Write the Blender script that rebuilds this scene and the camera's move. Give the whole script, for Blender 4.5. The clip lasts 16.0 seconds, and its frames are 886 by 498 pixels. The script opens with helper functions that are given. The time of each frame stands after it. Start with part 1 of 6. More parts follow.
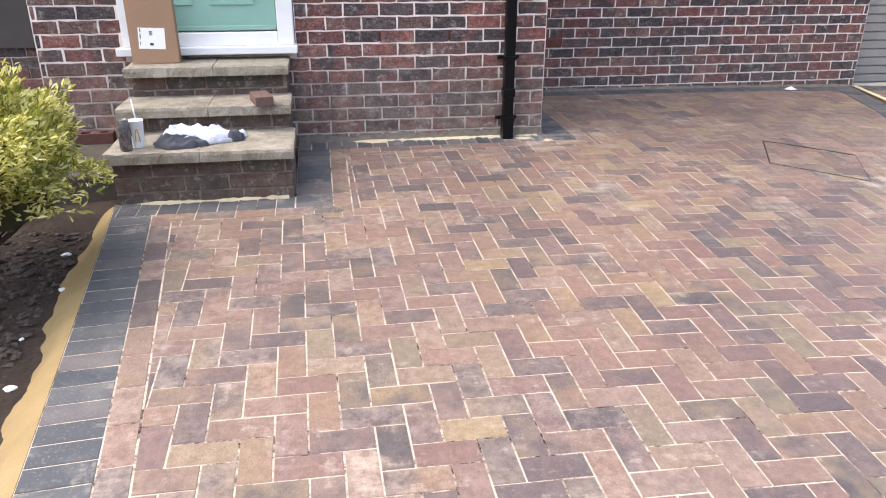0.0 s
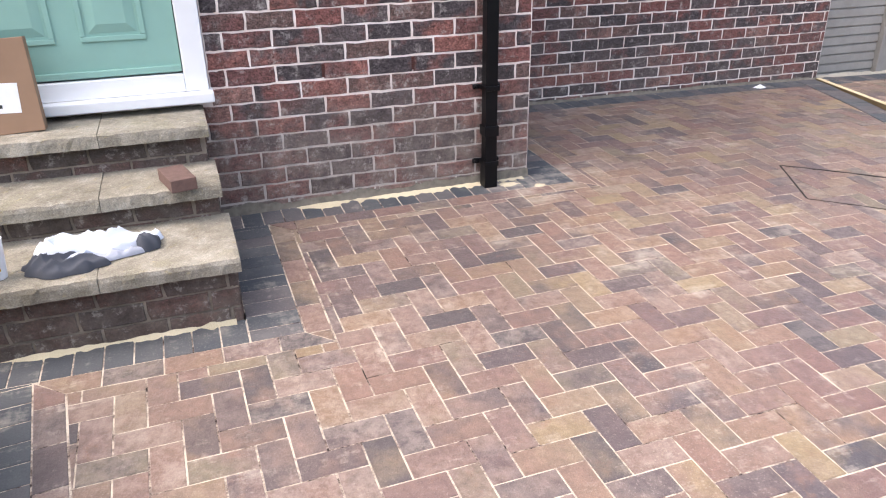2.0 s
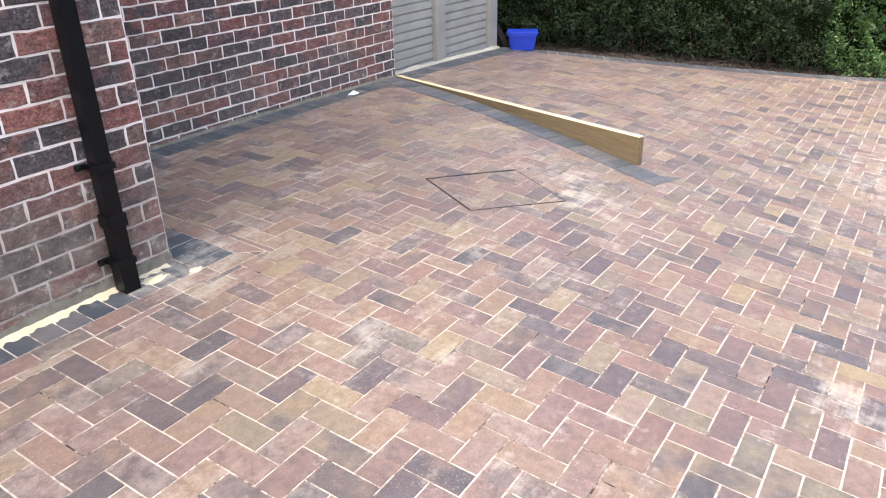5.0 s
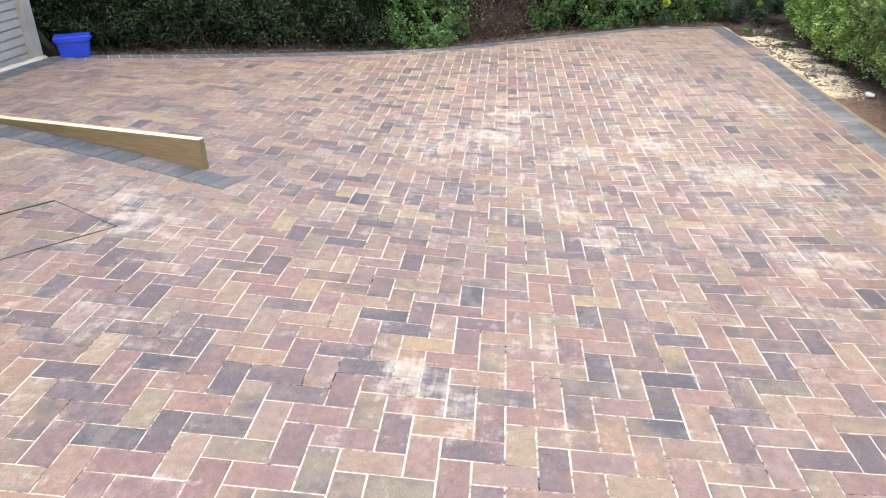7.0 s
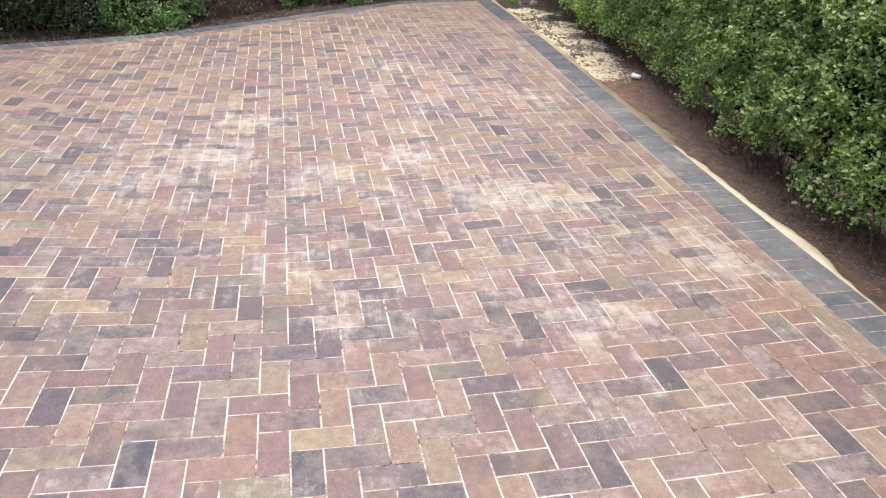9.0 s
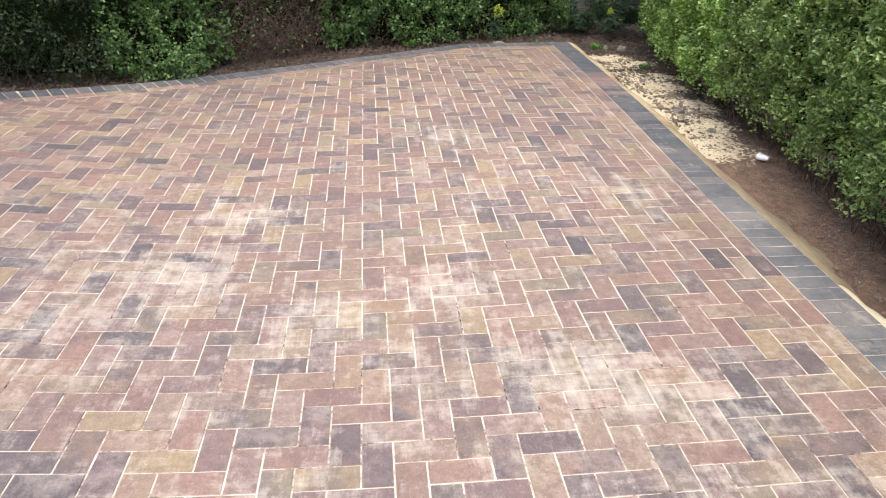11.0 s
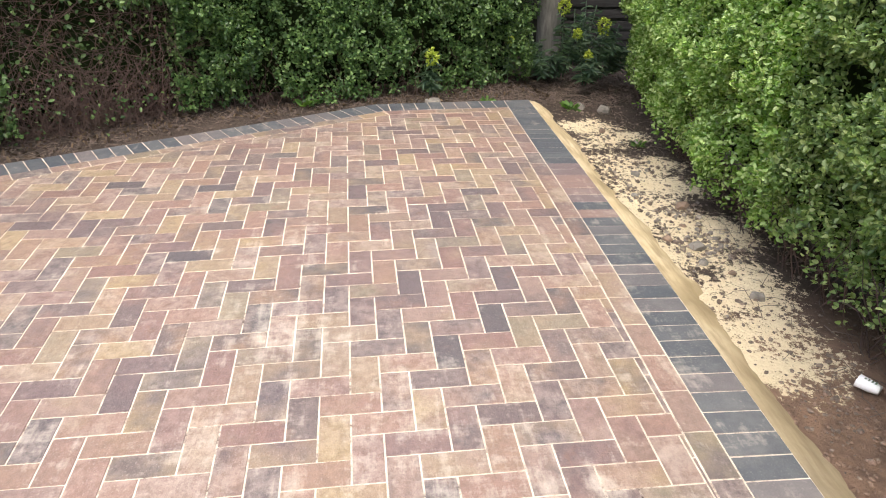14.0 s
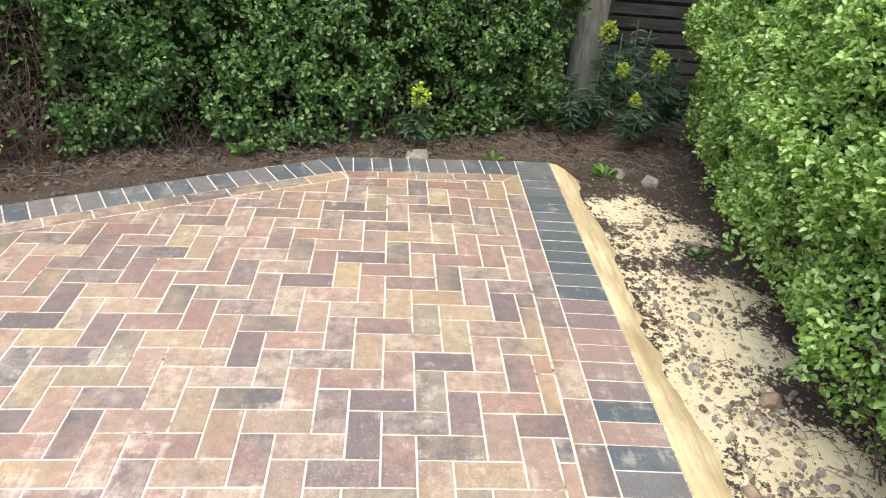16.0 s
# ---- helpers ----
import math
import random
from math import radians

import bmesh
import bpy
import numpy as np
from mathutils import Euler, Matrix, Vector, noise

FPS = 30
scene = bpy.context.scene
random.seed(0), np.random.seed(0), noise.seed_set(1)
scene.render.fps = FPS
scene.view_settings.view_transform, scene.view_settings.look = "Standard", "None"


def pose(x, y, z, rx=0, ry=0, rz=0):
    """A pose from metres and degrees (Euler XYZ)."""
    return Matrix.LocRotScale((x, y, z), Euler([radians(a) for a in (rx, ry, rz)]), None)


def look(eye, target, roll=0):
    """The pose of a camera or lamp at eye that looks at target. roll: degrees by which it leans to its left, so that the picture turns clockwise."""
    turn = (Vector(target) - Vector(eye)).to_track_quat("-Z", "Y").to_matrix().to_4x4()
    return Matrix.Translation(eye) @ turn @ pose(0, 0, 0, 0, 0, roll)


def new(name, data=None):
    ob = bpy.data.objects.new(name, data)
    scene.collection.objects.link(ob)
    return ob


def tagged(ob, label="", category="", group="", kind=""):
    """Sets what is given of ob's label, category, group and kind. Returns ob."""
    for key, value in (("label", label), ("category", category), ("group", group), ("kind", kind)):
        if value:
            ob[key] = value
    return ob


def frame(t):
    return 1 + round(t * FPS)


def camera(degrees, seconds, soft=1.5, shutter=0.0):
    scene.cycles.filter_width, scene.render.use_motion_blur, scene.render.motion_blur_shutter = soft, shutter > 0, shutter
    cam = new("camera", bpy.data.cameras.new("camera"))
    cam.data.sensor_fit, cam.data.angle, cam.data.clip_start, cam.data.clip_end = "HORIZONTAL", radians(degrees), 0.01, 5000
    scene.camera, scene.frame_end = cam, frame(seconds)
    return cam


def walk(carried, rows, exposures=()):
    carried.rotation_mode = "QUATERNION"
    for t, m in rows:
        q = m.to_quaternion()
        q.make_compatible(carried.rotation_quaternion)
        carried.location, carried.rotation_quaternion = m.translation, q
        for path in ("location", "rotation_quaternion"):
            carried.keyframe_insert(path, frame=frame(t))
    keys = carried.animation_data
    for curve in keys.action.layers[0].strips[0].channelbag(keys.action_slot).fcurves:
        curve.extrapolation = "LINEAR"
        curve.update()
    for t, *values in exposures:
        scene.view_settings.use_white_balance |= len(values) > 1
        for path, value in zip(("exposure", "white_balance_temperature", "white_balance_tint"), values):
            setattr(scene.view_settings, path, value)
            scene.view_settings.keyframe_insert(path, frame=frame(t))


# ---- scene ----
cam = camera(61.98, 16.0, soft=1.1)
PATH = [
    (0, (0.157, -0.038, 1.524), (0.452, 1.782, 0.750), 0.15),
    (0.5, (0.031, 0.291, 1.602), (0.385, 2.096, 0.817), 0.03),
    (1, (0.019, 0.656, 1.590), (0.438, 2.439, 0.788), -0.15),
    (1.5, (0.010, 0.997, 1.622), (0.505, 2.755, 0.807), -0.54),
    (2, (-0.119, 1.293, 1.658), (0.479, 3.005, 0.817), -0.84),
    (2.5, (-0.139, 1.539, 1.683), (0.615, 3.180, 0.825), -1.05),
    (3, (-0.032, 1.829, 1.698), (0.921, 3.355, 0.823), -1.15),
    (3.5, (-0.060, 2.016, 1.704), (1.104, 3.385, 0.827), -1.36),
    (3.7, (-0.099, 2.089, 1.732), (1.145, 3.386, 0.853), -1.26),
    (5.8, (-0.058, 2.212, 1.729), (1.503, 3.104, 0.852), -1.51),
    (6, (-0.045, 2.201, 1.728), (1.547, 3.032, 0.847), -1.58),
    (6.5, (0.125, 2.088, 1.690), (1.821, 2.661, 0.799), -1.55),
    (7, (0.355, 1.881, 1.673), (2.126, 2.076, 0.763), -1.28),
    (7.5, (0.559, 1.787, 1.648), (2.320, 1.588, 0.720), -0.57),
    (8, (0.863, 1.821, 1.664), (2.579, 1.401, 0.725), 0.43),
    (8.2, (0.976, 1.755, 1.701), (2.677, 1.348, 0.730), 0.57),
    (10.3, (2.403, 1.214, 1.536), (4.148, 1.016, 0.580), 1.42),
    (10.5, (2.566, 1.180, 1.531), (4.316, 0.998, 0.579), 1.28),
    (11, (2.994, 1.141, 1.507), (4.752, 0.996, 0.563), 0.89),
    (11.5, (3.381, 1.011, 1.467), (5.143, 0.880, 0.530), 0.86),
    (12, (3.794, 0.882, 1.446), (5.557, 0.748, 0.512), 1.21),
    (12.5, (4.243, 0.810, 1.434), (6.009, 0.668, 0.505), 1.34),
    (13, (4.681, 0.621, 1.394), (6.445, 0.456, 0.465), 1.49),
    (13.5, (5.083, 0.518, 1.366), (6.843, 0.331, 0.433), 1.62),
    (14, (5.481, 0.422, 1.393), (7.234, 0.222, 0.452), 1.81),
    (14.5, (5.912, 0.263, 1.387), (7.653, 0.037, 0.430), 2.24),
    (15, (6.341, 0.197, 1.330), (8.079, -0.021, 0.364), 2.83),
    (15.5, (6.748, 0.103, 1.325), (8.485, -0.088, 0.351), 3.82),
    (16, (7.162, 0.010, 1.348), (8.890, -0.125, 0.351), 5.18),
]
walk(cam, [(t, look(eye, target, roll)) for t, eye, target, roll in PATH],
     exposures=[(0, 1.44, 6450, 12), (3.5, 1.61, 6500, 13), (6, 1.71, 6100, 6), (8, 1.48, 6150, 9), (11, 1.38, 6350, 9), (14, 1.50, 6600, 8), (16, 1.74, 6400, 2)])

# ---- light ----
world = bpy.data.worlds.new("sky")
scene.world = world
world.use_nodes = True
wn = world.node_tree
sky = wn.nodes.new("ShaderNodeTexSky")
sky.sky_type, sky.sun_disc = "NISHITA", False
sky.sun_elevation, sky.sun_rotation = radians(60), radians(-86)
sky.air_density, sky.dust_density, sky.ozone_density = 1.0, 5.0, 1.0
wn.links.new(sky.outputs[0], wn.nodes["Background"].inputs[0])
wn.nodes["Background"].inputs[1].default_value = 0.15
sun = new("sun", bpy.data.lights.new("sun", "SUN"))
sun.data.energy, sun.data.angle, sun.data.color = 1.1, radians(120), (1.0, 0.96, 0.91)
sun.matrix_world = look((0, 0, 0), (0.26, -0.02, -0.965))

# ---- small tools ----
rng = np.random.default_rng(7)


def part(name, bm, material, parent=None, label="", smooth=False):
    """Links a bmesh as one mesh object, under a thing where one is given."""
    me = bpy.data.meshes.new(name)
    bm.to_mesh(me)
    bm.free()
    if smooth:
        for p in me.polygons:
            p.use_smooth = True
    return link(name, me, material, parent, label)


def link(name, me, material, parent=None, label=""):
    if material and not me.materials:
        me.materials.append(material)
    ob = new(name, me)
    if parent:
        ob.parent = parent
    if label:
        ob["label"] = label
    return ob


def thing(name, label, category, at=(0, 0, 0), turn=0, group="", kind=""):
    ob = new(name)
    ob.matrix_world = pose(*at, 0, 0, turn)
    ob.empty_display_size = 0.1
    return tagged(ob, label, category, group, kind)


def raw(name, verts, faces, material, parent=None, label="", smooth=False):
    me = bpy.data.meshes.new(name)
    me.from_pydata([tuple(v) for v in verts], [], faces)
    me.validate()
    if smooth:
        for p in me.polygons:
            p.use_smooth = True
    return link(name, me, material, parent, label)


def box(bm, x0, x1, y0, y1, z0, z1, bevel=0.0, m=None):
    r = bmesh.ops.create_cube(bm, size=1.0, matrix=Matrix.Translation(((x0 + x1) / 2, (y0 + y1) / 2, (z0 + z1) / 2)) @ Matrix.Diagonal((x1 - x0, y1 - y0, z1 - z0, 1)))
    vs = r["verts"]
    if bevel:
        es = list({e for v in vs for e in v.link_edges})
        b = bmesh.ops.bevel(bm, geom=es, offset=bevel, segments=2, affect="EDGES", profile=0.6)
        vs = b["verts"]
    if m is not None:
        bmesh.ops.transform(bm, matrix=m, verts=list({v for v in vs if v.is_valid}))
    return vs


def lathe(bm, profile, n=24, m=Matrix()):
    """Turns (radius, height) pairs round z."""
    rings = []
    for r, z in profile:
        rings.append([bm.verts.new(m @ Vector((r * math.cos(a), r * math.sin(a), z))) for a in np.linspace(0, 2 * math.pi, n, endpoint=False)])
    for a, b in zip(rings, rings[1:]):
        for i in range(n):
            bm.faces.new((a[i], a[(i + 1) % n], b[(i + 1) % n], b[i]))
    if profile[0][0] > 0:
        bm.faces.new(rings[0][::-1])
    if profile[-1][0] > 0:
        bm.faces.new(rings[-1])


def tube(bm, pts, radius, n=6):
    """A tube through points, tapering from radius[0] to radius[1]."""
    pts = [Vector(p) for p in pts]
    rings = []
    for i, p in enumerate(pts):
        d = (pts[min(i + 1, len(pts) - 1)] - pts[max(i - 1, 0)]).normalized()
        a = d.orthogonal().normalized()
        b = d.cross(a)
        r = radius[0] + (radius[1] - radius[0]) * i / (len(pts) - 1)
        rings.append([bm.verts.new(p + r * (math.cos(t) * a + math.sin(t) * b)) for t in np.linspace(0, 2 * math.pi, n, endpoint=False)])
    for a, b in zip(rings, rings[1:]):
        for i in range(n):
            bm.faces.new((a[i], a[(i + 1) % n], b[(i + 1) % n], b[i]))
    bm.faces.new(rings[0][::-1])
    bm.faces.new(rings[-1])


# ---- materials ----
class Shader:
    def __init__(self, name, rough=0.8, metal=0.0, spec=0.5):
        self.mat = bpy.data.materials.new(name)
        self.mat.use_nodes = True
        self.t = self.mat.node_tree
        self.bsdf = self.t.nodes["Principled BSDF"]
        self.put("Roughness", rough)
        self.put("Metallic", metal)
        self.put("Specular IOR Level", spec)
        self.pos = self.node("ShaderNodeNewGeometry").outputs["Position"]

    def node(self, kind, **values):
        n = self.t.nodes.new(kind)
        for k, v in values.items():
            setattr(n, k, v)
        return n

    def put(self, socket, value):
        s = self.bsdf.inputs[socket]
        if hasattr(value, "is_output"):
            self.t.links.new(value, s)
        else:
            s.default_value = (*value, 1) if isinstance(value, tuple) and len(value) == 3 else value

    def wire(self, value, socket):
        if hasattr(value, "is_output"):
            self.t.links.new(value, socket)
        elif isinstance(value, tuple) and len(value) == 3 and socket.type == "RGBA":
            socket.default_value = (*value, 1)
        else:
            socket.default_value = value

    def noise(self, scale, detail=4, rough=0.6, at=None, stretch=None):
        n = self.node("ShaderNodeTexNoise")
        n.inputs["Scale"].default_value, n.inputs["Detail"].default_value, n.inputs["Roughness"].default_value = scale, detail, rough
        src = at or self.pos
        if stretch:
            m = self.node("ShaderNodeMapping")
            m.inputs["Scale"].default_value = stretch
            self.t.links.new(src, m.inputs[0])
            src = m.outputs[0]
        self.t.links.new(src, n.inputs["Vector"])
        return n.outputs["Fac"]

    def ramp(self, fac, stops, mode="LINEAR"):
        n = self.node("ShaderNodeValToRGB")
        n.color_ramp.interpolation = mode
        e = n.color_ramp.elements
        while len(e) < len(stops):
            e.new(0.5)
        for el, (p, c) in zip(e, stops):
            el.position = p
            el.color = (*c, 1) if isinstance(c, tuple) else (c, c, c, 1)
        self.wire(fac, n.inputs[0])
        return n.outputs[0]

    def mix(self, fac, a, b, mode="MIX"):
        n = self.node("ShaderNodeMix", data_type="RGBA", blend_type=mode)
        self.wire(fac, n.inputs[0])
        self.wire(a, n.inputs[6])
        self.wire(b, n.inputs[7])
        return n.outputs[2]

    def math(self, op, a, b=0.0, c=None, clamp=False):
        n = self.node("ShaderNodeMath", operation=op, use_clamp=clamp)
        self.wire(a, n.inputs[0])
        self.wire(b, n.inputs[1])
        if c is not None:
            self.wire(c, n.inputs[2])
        return n.outputs[0]

    def random(self, offset=0.0):
        """One number for each loose piece, whether an object of its own or an island of a joined mesh."""
        a = self.node("ShaderNodeObjectInfo").outputs["Random"]
        b = self.node("ShaderNodeNewGeometry").outputs["Random Per Island"]
        k = self.math("MULTIPLY_ADD", b, 3.7, a)
        k = self.math("MULTIPLY_ADD", k, 1.0 + 11.3 * offset, offset)
        return self.math("FRACT", k)

    def z(self):
        n = self.node("ShaderNodeSeparateXYZ")
        self.t.links.new(self.pos, n.inputs[0])
        return n.outputs[2]

    def before(self, y):
        """1 on this side of a line across the plan, 0 beyond it."""
        n = self.node("ShaderNodeSeparateXYZ")
        self.t.links.new(self.pos, n.inputs[0])
        return self.math("LESS_THAN", n.outputs[1], y)

    def near(self, x, y, inner, outer):
        """1 within a distance of a place on the ground, 0 outside it."""
        s = self.node("ShaderNodeSeparateXYZ")
        self.t.links.new(self.pos, s.inputs[0])
        dx = self.math("SUBTRACT", s.outputs[0], x)
        dy = self.math("SUBTRACT", s.outputs[1], y)
        d = self.math("SQRT", self.math("ADD", self.math("MULTIPLY", dx, dx), self.math("MULTIPLY", dy, dy)))
        m = self.node("ShaderNodeMapRange")
        m.inputs[1].default_value, m.inputs[2].default_value, m.inputs[3].default_value, m.inputs[4].default_value = inner, outer, 1, 0
        self.t.links.new(d, m.inputs[0])
        return m.outputs[0]

    def bump(self, height, strength=0.4, distance=0.004):
        n = self.node("ShaderNodeBump")
        n.inputs["Strength"].default_value, n.inputs["Distance"].default_value = strength, distance
        self.t.links.new(height, n.inputs["Height"])
        self.put("Normal", n.outputs[0])

    def done(self, color):
        self.put("Base Color", color)
        return self.mat


def plain(name, color, rough=0.6, metal=0.0, vary=0.12, scale=18.0, bump=0.0, spec=0.5):
    s = Shader(name, rough, metal, spec)
    n = s.noise(scale)
    lo = tuple(max(0, c * (1 - vary)) for c in color)
    hi = tuple(min(1, c * (1 + vary)) for c in color)
    if bump:
        s.bump(s.noise(scale * 6), bump, 0.003)
    return s.done(s.ramp(n, [(0.3, lo), (0.7, hi)]))


SAND = (0.66, 0.54, 0.36)


def dusted(s, color, amount=1.0):
    """Kiln sand swept over the drive, left as smears, streaks and specks."""
    big = s.noise(0.8, 5, 0.65)
    fine = s.noise(11.0, 6, 0.75)
    streak = s.noise(7.0, 5, 0.75, stretch=(0.3, 2.4, 1))
    cross = s.noise(6.0, 5, 0.75, stretch=(2.2, 0.35, 1))
    spots = s.near(3.637, 3.783, 0.05, 0.5)
    for x, y, a, b in ((2.979, 3.545, 0.0, 0.42), (4.777, 1.619, 0.1, 1.3), (5.276, 0.647, 0.1, 1.3), (7.056, 0.427, 0.1, 0.9), (4.375, 0.241, 0.0, 1.0), (5.753, 2.435, 0.1, 1.4), (1.554, 4.721, 0.05, 0.3), (2.367, 2.140, 0.05, 0.35)):
        spots = s.math("MAXIMUM", spots, s.near(x, y, a, b))
    k = s.math("MULTIPLY_ADD", big, 0.22, s.math("MULTIPLY_ADD", fine, 0.5, s.math("MULTIPLY_ADD", streak, 0.38, s.math("MULTIPLY", cross, 0.3))))
    k = s.math("MULTIPLY_ADD", spots, 0.045, k)
    spill = s.near(3.796, 3.979, 0.0, 0.36)
    for x, y, b in ((2.62, 4.06, 0.34), (2.5, 4.2, 0.2), (2.33, 4.36, 0.16), (4.2, -0.4, 0.3), (2.570, 3.896, 0.22), (1.724, 3.849, 0.14), (1.765, 3.500, 0.14), (2.823, 5.191, 0.22), (3.057, 4.956, 0.16), (2.565, 3.438, 0.2), (6.388, -0.289, 0.12), (6.169, -0.241, 0.13), (7.469, -0.644, 0.14), (3.565, 3.754, 0.25), (5.965, 1.978, 0.5), (6.562, 1.930, 0.35), (5.821, 0.916, 0.3), (5.102, 0.386, 0.45), (4.943, 0.033, 0.3), (5.583, 1.434, 0.4), (6.618, -0.285, 0.4), (3.814, 0.365, 0.35), (5.598, 2.538, 0.45), (3.910, 1.367, 0.3), (7.773, 0.716, 0.35), (2.504, 2.291, 0.2), (1.623, 4.740, 0.3), (1.802, 4.820, 0.2)):
        spill = s.math("MAXIMUM", spill, s.near(x, y, 0.0, b))
    k = s.math("MULTIPLY_ADD", spill, 0.105, k)
    k = s.ramp(k, [(0.75, 0.0), (0.81, 0.26 * amount), (0.90, 0.55 * amount), (1.0, 0.9 * amount)])
    speck = s.math("MULTIPLY", s.ramp(s.noise(120.0, 2, 0.6), [(0.60, 0.0), (0.66, 0.2 * amount)]), s.ramp(s.noise(1.3, 4, 0.6), [(0.42, 0.12), (0.6, 1.0)]))
    k = s.math("MAXIMUM", k, speck)
    return s.mix(k, color, (0.58, 0.51, 0.42))


def paver_material():
    s = Shader("brindle_paver", 0.46, spec=0.5)
    r, r2, r3 = s.random(), s.random(0.37), s.random(0.71)
    base = s.ramp(r, [(0.0, (0.239, 0.157, 0.104)), (0.13, (0.222, 0.135, 0.106)), (0.27, (0.178, 0.106, 0.092)), (0.38, (0.226, 0.157, 0.129)), (0.52, (0.270, 0.199, 0.112)), (0.60, (0.129, 0.090, 0.089)), (0.71, (0.094, 0.075, 0.080)), (0.82, (0.196, 0.161, 0.111)), (0.91, (0.068, 0.062, 0.068))], "CONSTANT")
    second = s.ramp(r2, [(0.0, (0.091, 0.073, 0.077)), (0.3, (0.217, 0.139, 0.106)), (0.55, (0.244, 0.181, 0.120)), (0.8, (0.174, 0.111, 0.100))], "CONSTANT")
    cloud = s.noise(6.5, 3, 0.55)
    c = s.mix(s.ramp(s.math("MULTIPLY_ADD", r3, 0.3, cloud), [(0.50, 0.0), (0.78, 0.85)]), base, second)
    grain = s.noise(210.0, 3, 0.7)
    # the turn of the drive has been swept cleaner than the rest
    film = s.math("MULTIPLY_ADD", s.near(2.1, 2.2, 0.5, 2.0), -0.75, 1.0)
    c = s.mix(s.math("MULTIPLY", film, 0.12), c, (0.222, 0.162, 0.128))
    c = s.mix(s.ramp(s.noise(0.75, 4, 0.6), [(0.35, 0.5), (0.6, 0.0)]), c, s.mix(0.45, c, (0.08, 0.065, 0.065)))
    c = s.mix(0.32, c, s.ramp(grain, [(0.3, 0.22), (0.7, 0.78)]), "OVERLAY")
    # dark and rusty stains within a block
    c = s.mix(s.ramp(s.noise(17.0, 5, 0.7), [(0.56, 0.0), (0.72, 0.55)]), c, s.mix(r2, (0.11, 0.085, 0.085), (0.22, 0.12, 0.075)))
    c = s.mix(0.42, c, s.ramp(s.noise(28.0, 5, 0.7), [(0.3, 0.25), (0.7, 0.75)]), "OVERLAY")
    haze = s.math("MULTIPLY", s.math("MULTIPLY", film, s.ramp(s.random(0.53), [(0.3, 0.0), (1.0, 0.42)])), s.ramp(s.noise(14.0, 6, 0.75), [(0.42, 0.0), (0.62, 1.0)]))
    c = s.mix(haze, c, (0.42, 0.35, 0.29))
    s.bump(s.math("ADD", s.noise(130.0, 4, 0.75), s.math("MULTIPLY", s.noise(26.0, 4, 0.65), 2.0)), 0.7, 0.0035)
    return s.done(dusted(s, c))


def edging_material(name="charcoal_edging", brown=False):
    s = Shader(name, 0.6, spec=0.45)
    r = s.random()
    base = s.ramp(r, [(0.0, (0.058, 0.065, 0.075)), (0.35, (0.078, 0.083, 0.09)), (0.62, (0.048, 0.057, 0.069)), (0.8, (0.1, 0.094, 0.098)), (0.92, (0.112, 0.1, 0.102))], "CONSTANT")
    if brown:
        base = s.ramp(r, [(0.0, (0.135, 0.1, 0.1)), (0.35, (0.17, 0.118, 0.108)), (0.62, (0.12, 0.1, 0.105)), (0.85, (0.19, 0.128, 0.11))], "CONSTANT")
    c = s.mix(0.35, base, s.ramp(s.noise(190.0, 3, 0.7), [(0.3, 0.25), (0.7, 0.75)]), "OVERLAY")
    c = s.mix(s.ramp(s.noise(7.0, 4), [(0.5, 0.0), (0.75, 0.35)]), c, (0.2, 0.19, 0.18))
    # a film of swept sand dries pale on the row by the hedge
    film = s.math("MULTIPLY", s.near(4.6, -0.75, 1.8, 3.2), s.ramp(s.noise(4.5, 6, 0.7), [(0.35, 0.06), (0.7, 0.4)]))
    c = s.mix(film, c, (0.36, 0.335, 0.3))
    s.bump(s.noise(150.0, 3, 0.7), 0.3, 0.0025)
    return s.done(dusted(s, c, 0.75))


def sand_material(name="joint_sand", color=SAND):
    s = Shader(name, 0.95, spec=0.1)
    c = s.mix(s.ramp(s.noise(3.0, 5), [(0.35, 0.0), (0.7, 0.8)]), color, tuple(v * 0.62 for v in color))
    c = s.mix(0.3, c, s.ramp(s.noise(300.0, 2), [(0.3, 0.3), (0.7, 0.75)]), "OVERLAY")
    s.bump(s.noise(60.0, 5, 0.7), 0.5, 0.006)
    return s.done(c)


def joint_material():
    """Sand in the joints: brushed full and pale in places, empty and dark in others."""
    s = Shader("jointing_sand", 0.95, spec=0.1)
    full = s.math("MULTIPLY_ADD", s.math("MAXIMUM", s.near(8.387, 0.238, 1.5, 5.0), s.near(9.145, 3.624, 1.8, 3.2)), 0.05, s.math("MULTIPLY_ADD", s.noise(5.0, 6, 0.7), 0.62, s.math("MULTIPLY", s.noise(38.0, 4, 0.7), 0.38)))
    c = s.ramp(full, [(0.39, (0.045, 0.036, 0.034)), (0.44, (0.22, 0.175, 0.148)), (0.51, (0.50, 0.43, 0.35)), (0.67, (0.69, 0.615, 0.505))])
    s.bump(s.noise(80.0, 5, 0.7), 0.6, 0.006)
    return s.done(c)


